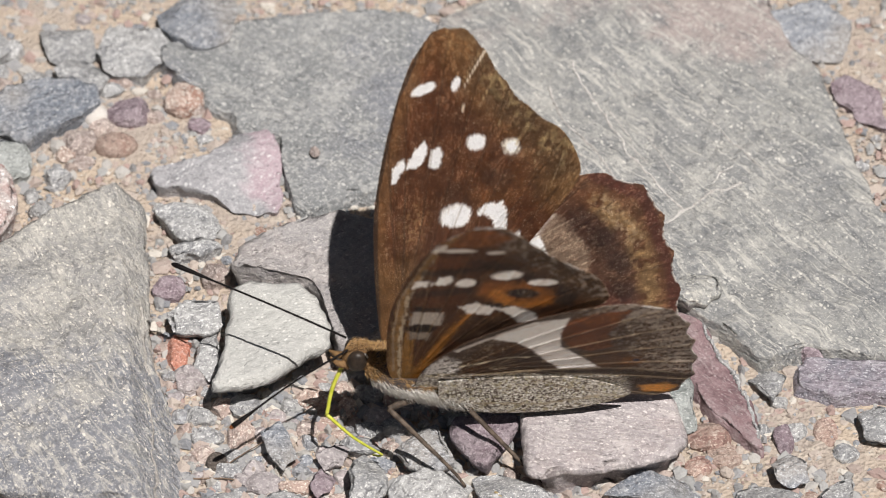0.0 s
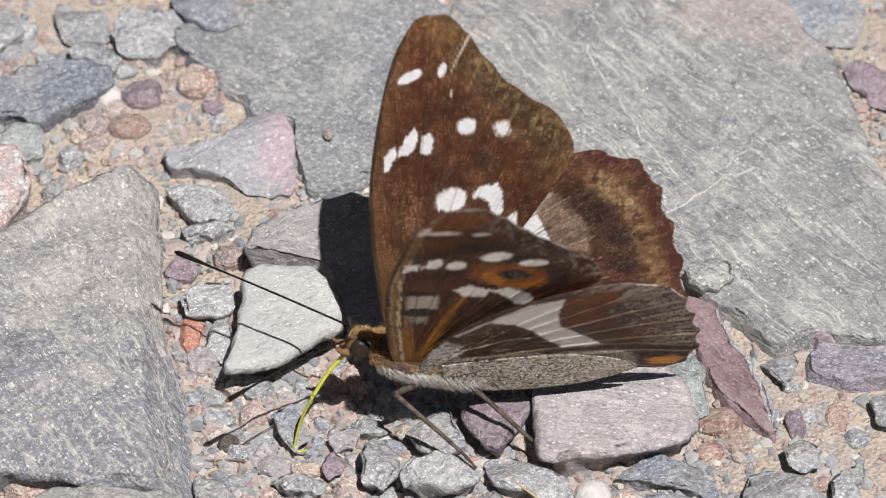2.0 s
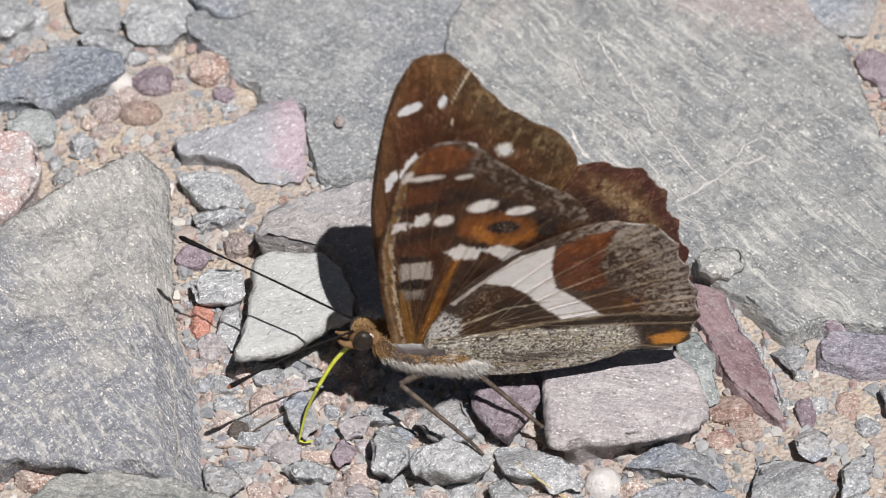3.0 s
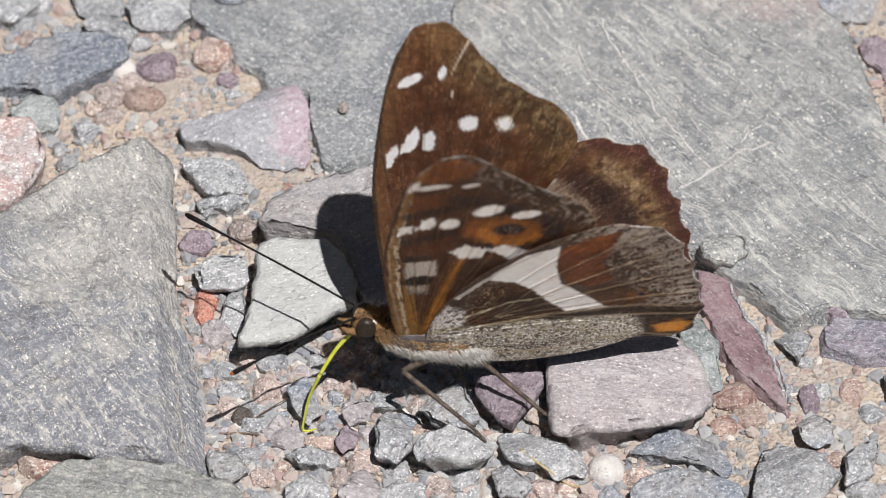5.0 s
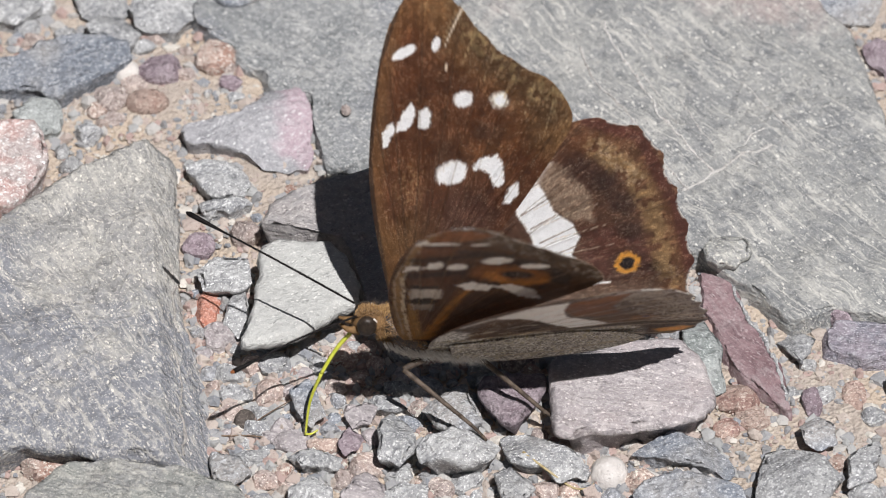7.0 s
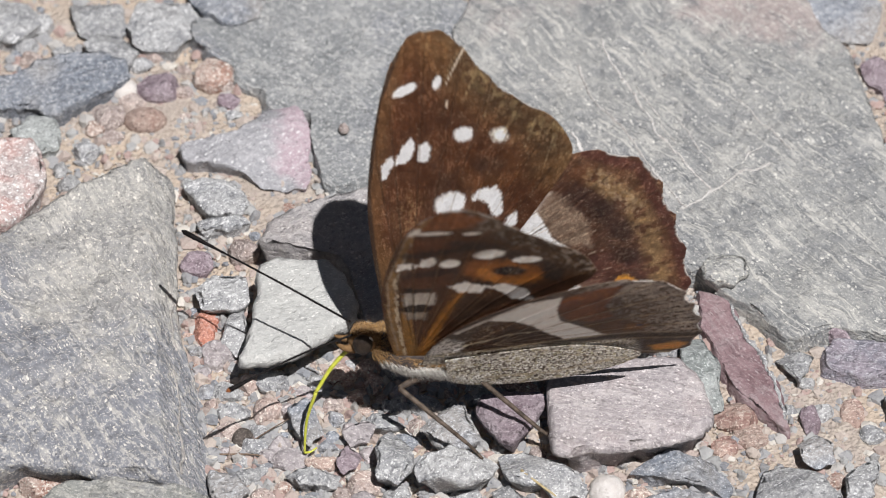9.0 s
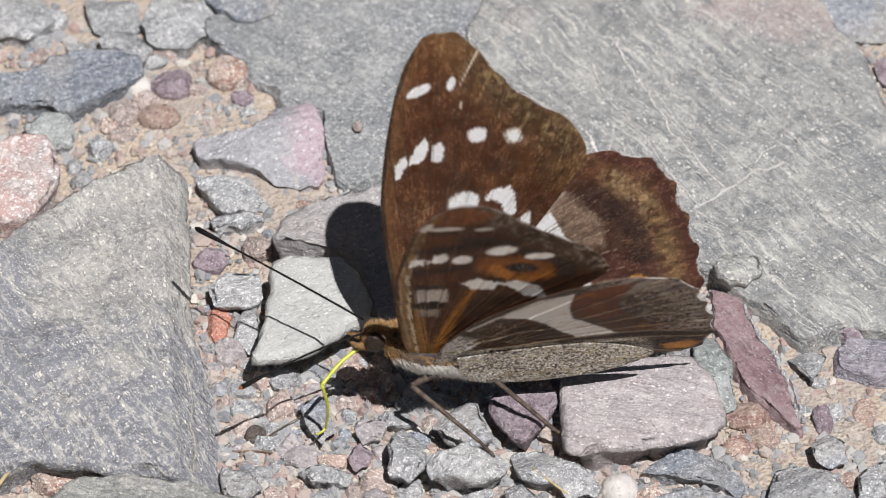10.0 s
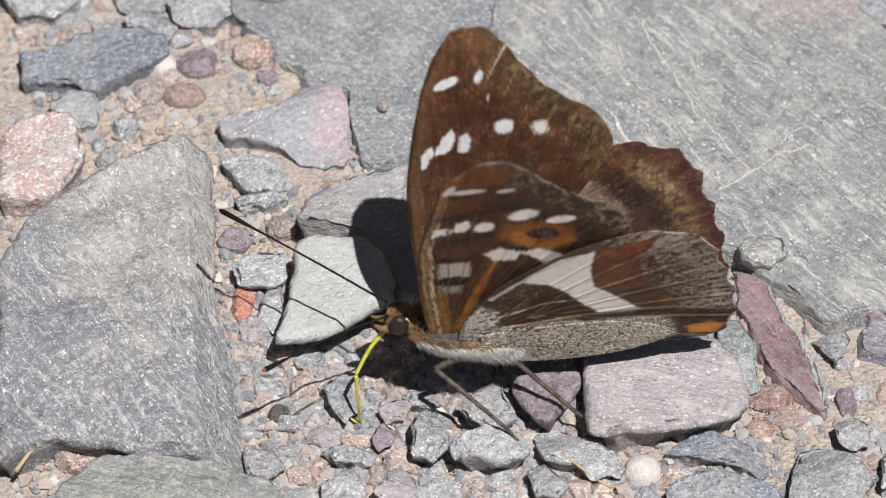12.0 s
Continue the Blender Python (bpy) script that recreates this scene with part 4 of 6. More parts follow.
def hind_under(u, v):
    p = Paint(u, v, (0.060, 0.038, 0.027), (2, 4))
    outer = p.zone([(21.5, 26), (27.5, 20), (30.5, 13), (31.5, 6)], 6.6, 0.35)
    p.lay(outer, (0.062, 0.034, 0.020), 0.95)
    silver = step(0.50, 0.66, p.hair)
    p.lay(outer * silver, (0.22, 0.17, 0.12), 0.4)
    p.dust(outer, (0.42, 0.37, 0.31), 3.2, 0.52, 0.6)
    p.lay(p.zone([(22, 26), (28.5, 20), (31, 13), (32, 6)], 3.0, 0.6) * silver, (0.42, 0.37, 0.32), 0.5)
    p.dust(p.zone([(22, 26), (28.5, 20), (31, 13), (32, 6)], 3.0, 0.5), (0.42, 0.38, 0.34), 4.0, 0.5, 0.5, 71)
    p.patch([(15.2, 21.8), (18.8, 24.0), (22.0, 24.4), (21.2, 21.0), (20.4, 17.8), (21.6, 14.2), (19.4, 13.0), (16.3, 14.8), (15.0, 18.0)], (0.115, 0.032, 0.011), 0.3)
    p.patch([(16.0, 22.2), (18.8, 23.8), (21.6, 24.3), (20.6, 21.6), (17.6, 20.6)], (0.22, 0.062, 0.014), 0.5)
    p.patch([(18.6, 12.4), (21.8, 13.4), (25.0, 10.8), (26.0, 8.4), (20.6, 8.2)], (0.085, 0.040, 0.018), 0.6, 0.9)
    p.spot(24.6, 10.2, 1.3, 1.0, (0.20, 0.075, 0.018), 0, 0.5, 0.8)
    p.spot(25.0, 10.4, 0.45, 0.4, (0.03, 0.03, 0.05), 0, 0.3)
    p.patch([(4.6, 7.0), (5.8, 12.0), (8.0, 15.4), (10.6, 15.6), (12.9, 13.0), (16.4, 8.4), (12.2, 8.0), (8.4, 7.2)], (0.052, 0.023, 0.011), 0.3)
    p.dust(p.zone([(5.0, 9.6), (8.2, 14.6)], 2.0), (0.30, 0.22, 0.14), 4.2, 0.58, 0.6, 81)
    p.patch([(9.6, 12.6), (12.6, 13.0), (16.4, 8.6), (12.2, 8.2), (7.2, 7.6)], (0.034, 0.021, 0.015), 0.4, 0.8)
    p.patch([(1.0, 4.0), (1.5, 8.8), (3.2, 11.6), (5.0, 10.4), (5.0, 6.0), (4.2, 3.2)], (0.66, 0.63, 0.60), 0.4, 0.95)
    p.patch([(7.6, 16.6), (8.6, 18.2), (11.5, 21.2), (15.3, 22.6), (15.0, 18.4), (15.7, 14.6), (19.2, 10.8), (21.2, 8.3), (16.6, 8.3), (14.0, 11.4), (12.7, 13.6), (10.6, 15.6)],
            (0.80, 0.75, 0.72), 0.2, 1.0, 0.4)
    p.stripe([(3, 6.6), (8, 6.8), (16, 8.0), (24, 8.0), (31.5, 7.0)], 0.42, (0.34, 0.27, 0.17), 0.25, 0.5, 0.9, 0.4)
    p.patch([(3.0, 4.4), (9, 6.2), (16.8, 7.2), (23.5, 6.4), (26.0, 3.4), (23, 0.0), (17, -2.2), (10, -2.0), (4, 0.0)], (0.10, 0.078, 0.056), 0.4, 0.97)
    lower = ((v < 7.0) & (u < 26)).astype(float)
    p.dust(lower, (0.60, 0.55, 0.47), 4.6, 0.47, 0.9, 33)
    p.dust(lower, (0.80, 0.77, 0.71), 6.5, 0.54, 0.95, 34)
    p.lay(lower * step(0.45, 0.75, p.hair), (0.07, 0.05, 0.034), 0.45)
    p.dust(p.zone([(2.2, 5.0), (3.4, 9.6)], 2.6), (0.06, 0.045, 0.032), 4.2, 0.48, 0.85, 35)
    p.dust(lower, (0.36, 0.31, 0.16), 3.0, 0.63, 0.7, 91)
    p.stripe([(15, 7.2), (23, 7.3), (32.3, 6.0)], 0.55, (0.024, 0.016, 0.012), 1.1, 0.5, 0.95, 0.8)
    p.patch([(24.6, 6.6), (32.6, 6.0), (33, -0.5), (26.2, 0.2), (25.4, 3.4)], (0.034, 0.021, 0.014), 0.5, 0.9)
    p.patch([(26.6, 3.4), (29.6, 4.4), (31.2, 3.4), (30.2, 1.8), (27.6, 1.8)], (0.50, 0.20, 0.024), 0.35)
    p.stripe([(8, 0.8), (16, 0.6), (22, 2.4)], 0.2, (0.34, 0.27, 0.17), 0.2, 0.5, 0.7)
    for end in HIND_VEINS[1:]:
        p.stripe([(8.5, 8.6), ((end[0] + 4) * 0.5, (end[1] + 8) * 0.5), end], 0.05, (0.30, 0.23, 0.15), 0.13, 0.6, 0.7, 0.1)
    p.stripe([(5.2, 9.0), (10, 11.4), (15, 12.0)], 0.2, (0.42, 0.36, 0.26), 0.1, 0.5, 0.8, 0.2)
    p.stripe([(4.2, 13.2), (8.6, 18.2), (13.5, 21.9)], 0.3, (0.5, 0.46, 0.42), 0.15, 0.5, 0.9, 0.3)
    for k in range(7):
        p.stripe([(17.5 + k * 1.1, 19.6 - k * 1.6), (28.2 + k * 0.55, 21.2 - k * 2.3)], 0.08, (0.030, 0.018, 0.013), 0.05, 0.7, 0.6, 0.1)
    return p.finish(0.65, 1.15)


def wing(name, side, edge, root, veins, top, under, depth, waves, label, parent, curl=False):
    """One wing; curl: its tip bends down. two scaled skins round a thin membrane, with raised veins; side +1 or -1; depth: how far it lies under the other wing (mm)."""
    line = bent([(x, y, 0) for x, y in edge] + [(*edge[0], 0)], 24)[:-1]
    count, rows = 420, 205
    length = [0.0]
    for a, b in zip(line, line[1:]):
        length.append(length[-1] + (b - a).length)
    line = np.array([(p.x, p.y) for p in line])
    at = np.linspace(0, length[-1], count, endpoint=False)
    rim = np.stack([np.interp(at, length, line[:, 0]), np.interp(at, length, line[:, 1])], 1)
    lo, hi, deep, many = waves
    share = at / length[-1]
    span = np.clip((share - lo) / (hi - lo), 0, 1)
    scallop = 1 - deep * np.abs(np.sin(np.pi * many * span)) * (span > 0) * (span < 1)
    frayed = 1 + 0.004 * (np.random.default_rng(7).random(count) - 0.5) * (span > 0) * (span < 1)
    root = np.array(root)
    rim = root + (rim - root) * (scallop * frayed)[:, None]
    f = np.linspace(1, 0, rows, endpoint=False) ** 0.92
    uv = (root + f[:, None, None] * (rim - root)[None]).reshape(-1, 2)
    uv = np.concatenate([uv, root[None]])
    u, v = uv[:, 0], uv[:, 1]
    bend = 1.3 * np.clip((v - 26) / 17, 0, 1) ** 2 + 0.7 * np.clip((u - 6) / 13, 0, 1) ** 2 if curl else 0.0
    camber = -bend + 0.2 * np.sin(np.clip(v / 46, 0, 1) * math.pi) - 0.0006 * (u - 8) ** 2 + 0.3 * (vnoise(u * 0.12, v * 0.12, 5) - 0.5)
    probe = Paint(u, v, (0, 0, 0), root)
    ridge = np.zeros(len(u))
    for end in veins:
        d, _ = probe.away([tuple(root), ((end[0] + root[0]) * 0.5, (end[1] + root[1]) * 0.52), end])
        ridge = np.maximum(ridge, 0.10 * np.exp(-(d / 0.16) ** 2))
    half = 0.05 + ridge
    top_skin = np.stack([u, side * v, camber - depth + half], 1) * MM
    low_skin = np.stack([u, side * v, camber - depth - half], 1) * MM
    total = rows * count + 1
    faces = np.array([(a, b, c, d) for a, b, c, d in rings_faces(rows, count, False)])
    cap = np.array([((rows - 1) * count + k, (rows - 1) * count + (k + 1) % count, rows * count) for k in range(count)])
    edge_strip = np.array([(k, (k + 1) % count, (k + 1) % count + total, k + total) for k in range(count)])
    flip = side > 0
    quads = [faces if flip else faces[:, ::-1], (faces[:, ::-1] if flip else faces) + total, edge_strip[:, ::-1] if flip else edge_strip]
    tris = [cap if flip else cap[:, ::-1], (cap[:, ::-1] if flip else cap) + total]
    all_faces = [tuple(q) for block in quads + tris for q in block.tolist()]
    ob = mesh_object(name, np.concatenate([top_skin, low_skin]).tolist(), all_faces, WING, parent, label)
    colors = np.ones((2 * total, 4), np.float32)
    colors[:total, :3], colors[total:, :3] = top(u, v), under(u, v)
    # pale fringe scales between the vein ends
    ring = np.arange(count)
    tuft = (deep > 0) & (span > 0.01) & (span < 0.99) & (np.abs(np.sin(np.pi * many * span)) > 0.55) & (np.random.default_rng(11).random(count) > 0.25)
    for skin in (0, total):
        for row, pale in ((0, 0.62), (1, 0.30)) if deep > 0.02 else ((0, 0.3),):
            colors[skin + row * count + ring[tuft], :3] = (pale, pale * 0.93, pale * 0.86)
    layer = ob.data.color_attributes.new("scales", "FLOAT_COLOR", "POINT")
    layer.data.foreach_set("color", colors.ravel())
    return ob


def body_of(name, stations, material, parent, label="", sides=28, rough=0.06):
    """A soft lathed body: stations of (x, y, z, half width, half height) in mm, closed at both ends."""
    mid = bent([(s[0], s[1], s[2]) for s in stations], 5)
    size = bent([(s[3], s[4], 0) for s in stations], 5)
    verts = []
    for p, s in zip(mid, size):
        for k in range(sides):
            a = 2 * math.pi * k / sides
            r = 1 + rough * noise.noise(Vector((p.x * 1.1, math.cos(a) * 2, math.sin(a) * 2)))
            verts.append(((p.x) * MM, (p.y + max(0.02, s.x) * math.cos(a) * r) * MM, (p.z + max(0.02, s.y) * math.sin(a) * r) * MM))
    verts.append(tuple(c * MM for c in mid[-1]))
    return mesh_object(name, verts, rings_faces(len(mid), sides, True, True), material, parent, label)


def hairs(name, count, roots, lean, length, width, material, parent, seed, label=""):
    """Many thin tapered hairs; roots(rng) gives a point and an outward direction in mm."""
    rng = random.Random(seed)
    verts, faces = [], []
    for _ in range(count):
        p, d = roots(rng)
        d = (Vector(d).normalized() + Vector(lean) * rng.uniform(0.4, 1.2) + Vector([rng.gauss(0, 0.22) for _ in range(3)])).normalized()
        size = length * rng.uniform(0.5, 1.15)
        side = d.cross(Vector((rng.random(), rng.random(), rng.random() + 0.1))).normalized()
        other = d.cross(side)
        sag = Vector(lean) * 0.25 * size
        start = len(verts)
        for q, w in ((Vector(p), width), (Vector(p) + d * size * 0.55, width * 0.7)):
            for k in range(3):
                a = 2.094 * k
                verts.append((q + w * (math.cos(a) * side + math.sin(a) * other)) * MM)
        verts.append((Vector(p) + d * size + sag) * MM)
        for k in range(3):
            j = (k + 1) % 3
            faces += [(start + k, start + j, start + 3 + j, start + 3 + k), (start + 3 + k, start + 3 + j, start + 6)]
    return mesh_object(name, verts, faces, material, parent, label)


def leg_parts(parent, hip, knee, ankle, foot, thick=0.46):
    mm = lambda p: Vector(p) * MM
    leg = tube("leg", bent([mm(hip), mm(Vector(hip).lerp(Vector(knee), 0.5) + Vector((0, 0, 0.15))), mm(knee)], 5),
               [thick * MM * (1.05 - 0.55 * abs(i / 10 - 0.45)) for i in range(11)], LEG, parent, "thin brown scaled leg")
    tube("shin", bent([mm(knee), mm(Vector(knee).lerp(Vector(ankle), 0.5)), mm(ankle)], 5),
         [thick * MM * (0.72 - 0.2 * i / 10) for i in range(11)], LEG, leg)
    tube("foot", bent([mm(ankle), mm(Vector(ankle).lerp(Vector(foot), 0.55) + Vector((0, 0, 0.2))), mm(foot)], 5),
         [thick * MM * (0.52 - 0.2 * i / 10 + 0.06 * (i % 3 == 0)) for i in range(11)], LEG, leg)


def build_butterfly():
    fly = new("butterfly")
    fly.empty_display_size = 0.005
    tagged(fly, "dark brown butterfly with white-banded wings drinking on stones", "butterfly")
    parts = {"fly": fly}
    body_of("thorax", [(-4.2, 0.1, 4.9, 0.7, 0.7), (-3.4, 0.1, 4.6, 2.0, 1.9), (-1.6, 0, 3.7, 2.7, 2.5), (1, 0, 3.3, 2.9, 2.6), (3.4, 0, 2.9, 2.5, 2.3), (5.4, 0, 2.4, 1.5, 1.5), (6.0, 0, 2.3, 0.6, 0.6)],
            THORAX, fly, "glossy dark grey thorax, bald on top")
    body_of("abdomen", [(5.0, 0, 2.1, 0.8, 0.8), (6.2, 0, 2.1, 1.5, 1.6), (9.5, 0, 1.9, 1.55, 1.7), (14, 0, 1.6, 1.45, 1.6), (20, 0, 1.3, 1.2, 1.2), (24, 0, 1.1, 0.7, 0.7), (26.5, 0, 1.0, 0.2, 0.2)],
            ABDOMEN, fly, "grey-brown hairy abdomen")
    body_of("scutellum", [(3.6, 0, 4.3, 0.2, 0.2), (4.0, 0, 4.3, 1.3, 0.8), (4.8, 0, 4.0, 1.5, 0.8), (5.6, 0, 3.6, 1.0, 0.6), (6.0, 0, 3.4, 0.2, 0.2)], SCUTELLUM, fly, "dark greenish shield behind the thorax")
    head = body_of("head", [(-7.2, 0.2, 5.6, 0.5, 0.5), (-6.7, 0.2, 5.8, 1.1, 1.1), (-5.6, 0.2, 6.0, 1.4, 1.5), (-4.5, 0.1, 5.6, 1.5, 1.65), (-3.4, 0.1, 5.0, 1.3, 1.4)], HEAD_FUR, fly, "furry brown head")
    for y in (-1, 1):
        bm = bmesh.new()
        bmesh.ops.create_uvsphere(bm, u_segments=28, v_segments=18, radius=1.25 * MM)
        bmesh.ops.transform(bm, matrix=Matrix.Translation(Vector((-5.7, 0.2 + y * 1.15, 6.0)) * MM) @ Matrix.Diagonal((0.95, 0.72, 1.1, 1)), verts=bm.verts)
        me = bpy.data.meshes.new("eye")
        bm.to_mesh(me)
        bm.free()
        me.materials.append(EYE_DARK)
        me.shade_smooth()
        eye = new("eye", me)
        eye.parent = head
        tagged(eye, "dark brown compound eye")
        ring = [Vector((-5.7 + 1.2 * math.cos(a), 0.2 + y * 1.2, 6.0 + 1.4 * math.sin(a))) * MM for a in np.linspace(-1.4, 0.9, 14)]
        tube("eye_rim", ring, [0.12 * MM] * 14, EYE_RIM, head, "pale scaled rim round the eye")
        tube("palp", bent([Vector((-6.6, 0.2 + y * 0.7, 5.0)) * MM, Vector((-7.8, 0.2 + y * 0.75, 5.3)) * MM, Vector((-8.7, 0.2 + y * 0.55, 6.1)) * MM], 5),
             [MM * (0.62 - 0.05 * i) for i in range(11)], HEAD_FUR, head, "pointed brown palp")
    # antennae
    for key, base, bend, tip in (("far", (-6.8, 1.4, 7.4), (-14.5, 7.0, 9.2), (-24.2, 14.0, 11.2)), ("near", (-6.8, -0.4, 7.2), (-13.5, -2.8, 7.1), (-21.3, -6.0, 6.2))):
        origin = Vector(base)
        rod = [p * MM for p in bent([(0, 0, 0), Vector(bend) - origin, Vector(tip) - origin], 12)]
        n = len(rod)
        antenna = tube("antenna", rod, [MM * (0.135 - 0.02 * i / n + 0.20 * float(step(0.74, 0.95, np.float64(i / n)))) for i in range(n)], BLACK, fly, "long thin black antenna with a clubbed tip")
        antenna.location = origin * MM
        ahead = (rod[-1] - rod[-2]).normalized()
        tube("club_tip", [rod[-1] - ahead * 0.2 * MM, rod[-1] + ahead * 0.15 * MM, rod[-1] + ahead * 0.4 * MM], [0.29 * MM, 0.25 * MM, 0.1 * MM], CLUB_TIP if key == "near" else BLACK, antenna, "orange tip of the club" if key == "near" else "black tip of the club")
        parts["antenna_" + key] = antenna
    # proboscis in two stiff pieces
    upper = tube("proboscis", bent([(0, 0, 0), (0.35 * MM, 0, -3.3 * MM), (0, 0, -6.7 * MM)], 8), [MM * (0.27 - 0.003 * i) for i in range(17)], YELLOW, fly, "yellow-green proboscis reaching down")
    lower = tube("proboscis_tip", bent([(0, 0, 0), (0.5 * MM, 0, -4.2 * MM), (0, 0, -8.5 * MM)], 8), [MM * (0.225 - 0.006 * i) for i in range(17)], YELLOW, fly, "yellow proboscis tip touching the gravel")
    parts["upper"], parts["lower"] = upper, lower
    tube("proboscis_foot", bent([(0, 0, -8.4 * MM), TOE * 0.8 * MM + Vector((0, 0, -8.7 * MM)), TOE * 1.6 * MM + Vector((0, 0, -8.5 * MM))], 6), [MM * (0.16 - 0.004 * i) for i in range(13)],
         YELLOW, lower, "bent foot of the proboscis lying on the sand")
    # legs
    for hip, knee, ankle, foot in (((2.2, -1.2, 0.6), (-1.9, -3.6, 1.0), (4.0, -8.0, -2.8), (6.8, -9.8, -5.4)),
                                   ((5.6, -1.2, 0.6), (7.0, -2.2, 0.2), (13.8, -6.4, -5.2), (16.9, -7.4, -8.2)),
                                   ((2.2, 1.2, 0.6), (-0.5, 4.2, 1.0), (2.6, 7.6, -3.4), (4.0, 9.2, -6.6)),
                                   ((5.6, 1.2, 0.6), (7.4, 3.2, 0.4), (11.0, 6.6, -4.4), (13.0, 8.2, -7.2))):
        leg_parts(fly, hip, knee, ankle, foot)
    # fur
    def skin(x0, x1, lo, hi, wide, tall, cz):
        def pick(rng):
            x, a = rng.uniform(x0, x1), radians(rng.uniform(lo, hi))
            thin = 1 - 0.55 * abs((x - (x0 + x1) / 2) / ((x1 - x0) / 2)) ** 3
            y, z = wide * thin * math.cos(a), tall * thin * math.sin(a)
            return (x, y, cz(x) + z), (0, math.cos(a), math.sin(a))
        return pick
    slope = lambda x: 3.6 - 0.2 * x
    hairs("belly_fur", 2800, skin(-4.0, 8.0, 180, 265, 2.5, 2.4, slope), (0.7, 0, -0.45), 1.4, 0.05, WHITE_HAIR, fly, 3, "long white hair under the thorax")
    hairs("belly_tuft", 800, skin(1.0, 8.5, 196, 245, 2.5, 2.5, slope), (0.8, 0, -0.4), 1.7, 0.045, WHITE_HAIR, fly, 13, "loose white tuft under the wing roots")
    hairs("side_fur", 1500, skin(-4.2, 7.0, 158, 196, 2.6, 2.4, slope), (1.1, 0, -0.1), 0.6, 0.045, BROWN_HAIR, fly, 4, "golden brown hair on the thorax sides")
    hairs("side_fur", 500, skin(-4.2, 4, -30, 10, 2.8, 2.7, slope), (0.6, 0, 0.1), 1.3, 0.045, BROWN_HAIR, fly, 5, "golden brown hair on the thorax sides")
    hairs("collar_fur", 1300, skin(-4.8, -1.6, -20, 200, 1.9, 1.9, lambda x: 4.7), (0.3, 0, 0.2), 0.9, 0.04, BROWN_HAIR, fly, 6, "tawny collar fur behind the head")
    hairs("head_fur", 420, skin(-7.0, -4.0, 55, 125, 1.2, 1.7, lambda x: 6.1), (0.3, 0, 0.1), 0.6, 0.035, BROWN_HAIR, fly, 7)
    hairs("abdomen_fur", 2600, skin(4.5, 19.5, 35, 180, 1.6, 1.6, lambda x: 2.5 - 0.06 * x), (3.2, 0.25, -0.1), 2.6, 0.045, GREY_HAIR, fly, 8, "grey-brown hair along the abdomen")
    for side in (-1,):
        hairs("wing_tuft", 240, lambda rng: ((rng.uniform(-0.8, 4.5), side * rng.uniform(2.0, 2.7), rng.uniform(1.2, 3.6)), (0.2, side * 0.6, 0.5)), (0.5, 0, 0.2), 0.9, 0.05, WHITE_HAIR, fly, 20 + side, "white tuft at the wing base")
    for key, side in (("far", 1), ("near", -1)):
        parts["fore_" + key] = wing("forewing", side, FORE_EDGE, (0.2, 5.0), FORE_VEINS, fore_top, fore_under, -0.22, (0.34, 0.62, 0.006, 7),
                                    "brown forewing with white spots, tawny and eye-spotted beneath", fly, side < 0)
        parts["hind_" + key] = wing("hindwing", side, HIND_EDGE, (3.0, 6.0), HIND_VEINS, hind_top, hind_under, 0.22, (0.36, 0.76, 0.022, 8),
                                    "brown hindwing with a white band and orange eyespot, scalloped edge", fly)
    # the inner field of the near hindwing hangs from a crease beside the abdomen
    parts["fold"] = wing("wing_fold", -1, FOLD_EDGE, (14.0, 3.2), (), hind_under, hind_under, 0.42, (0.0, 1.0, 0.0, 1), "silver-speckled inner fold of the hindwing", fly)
    return parts


# ---- the place ----
build_ground()
worn_slab = stone("stone_slab", "worn", "large pale grey schist slab with a worn ridge", -38.5, -16.4, 6, 1,
      (-18.1, 8.2), (-13.7, 17.7), (-8, 22.6), (2.8, 30.7), (5.9, 28.4), (6.7, 20), (7.1, 7.3), (10, -3.3), (11.7, -12), (13.9, -18.3), (11.2, -20.9), (1.3, -20.2), (-4.5, -19.4), (-9.9, -18.4), (-16.1, -22.1), ridge=(0.996, 0.09, 5.1, 1.15))
stone("stone_slab", "pale", "pale layered grey schist slab bedded in the track", -36, -41.8, 5, 2,
      (-13.6, -2.1), (-10, 2), (-6.8, 5.2), (-1.9, 5.7), (5.8, 4.3), (11.9, 1.8), (14.6, -1.7), (14.4, -7.4), (-14.5, -7.4))
stone("stone_slab", "blue", "flat blue-grey slate slab lying on gravel", -48, 29, 3, 3,
      (-8.8, 0.5), (-4.7, 1), (-2.1, 3.5), (2.7, 5), (6.8, 5.5), (9.1, 4), (9.4, 1.5), (8.1, -0.4), (5.8, -1.9), (1.8, -5.3), (0.8, -5.8), (-1.6, -4.8), (-5.8, -4.3), (-8.5, -4.3))
stone("cobble", "green", "small rounded greenish-grey cobble beside the slate slab", -49.3, 20.6, 2.2, 4,
      (-3.5, 0.6), (-1.3, 3.5), (1.6, 3.3), (2.9, 0.6), (2.5, -2.4), (0.2, -3.2), (-2.3, -2.4))
stone("cobble", "pink", "speckled pink granite cobble beside a pale slab", -52, 11.3, 4.5, 5,
      (-6.2, 3.6), (-1.9, 6.4), (2, 6.4), (3.9, 3.1), (4.3, -0.8), (2.9, -4.4), (0.1, -7.2), (-5.5, -7.4))
stone("rock", "lilac", "wedge-shaped grey rock with a lilac quartz face", -23.6, 20, 2.8, 6,
      (-8.8, -2), (-8, -1.1), (-5.3, -0.4), (-1.3, 1), (0.7, 3.4), (2, 5.9), (4.1, 7), (6.1, 5.9), (7.3, 0.1), (7.6, -5.8), (7.1, -7.5), (4.4, -7.9), (1.7, -7.5), (-0.4, -5.8), (-2.8, -4.9), (-5.9, -4.2), (-8.3, -3.6))
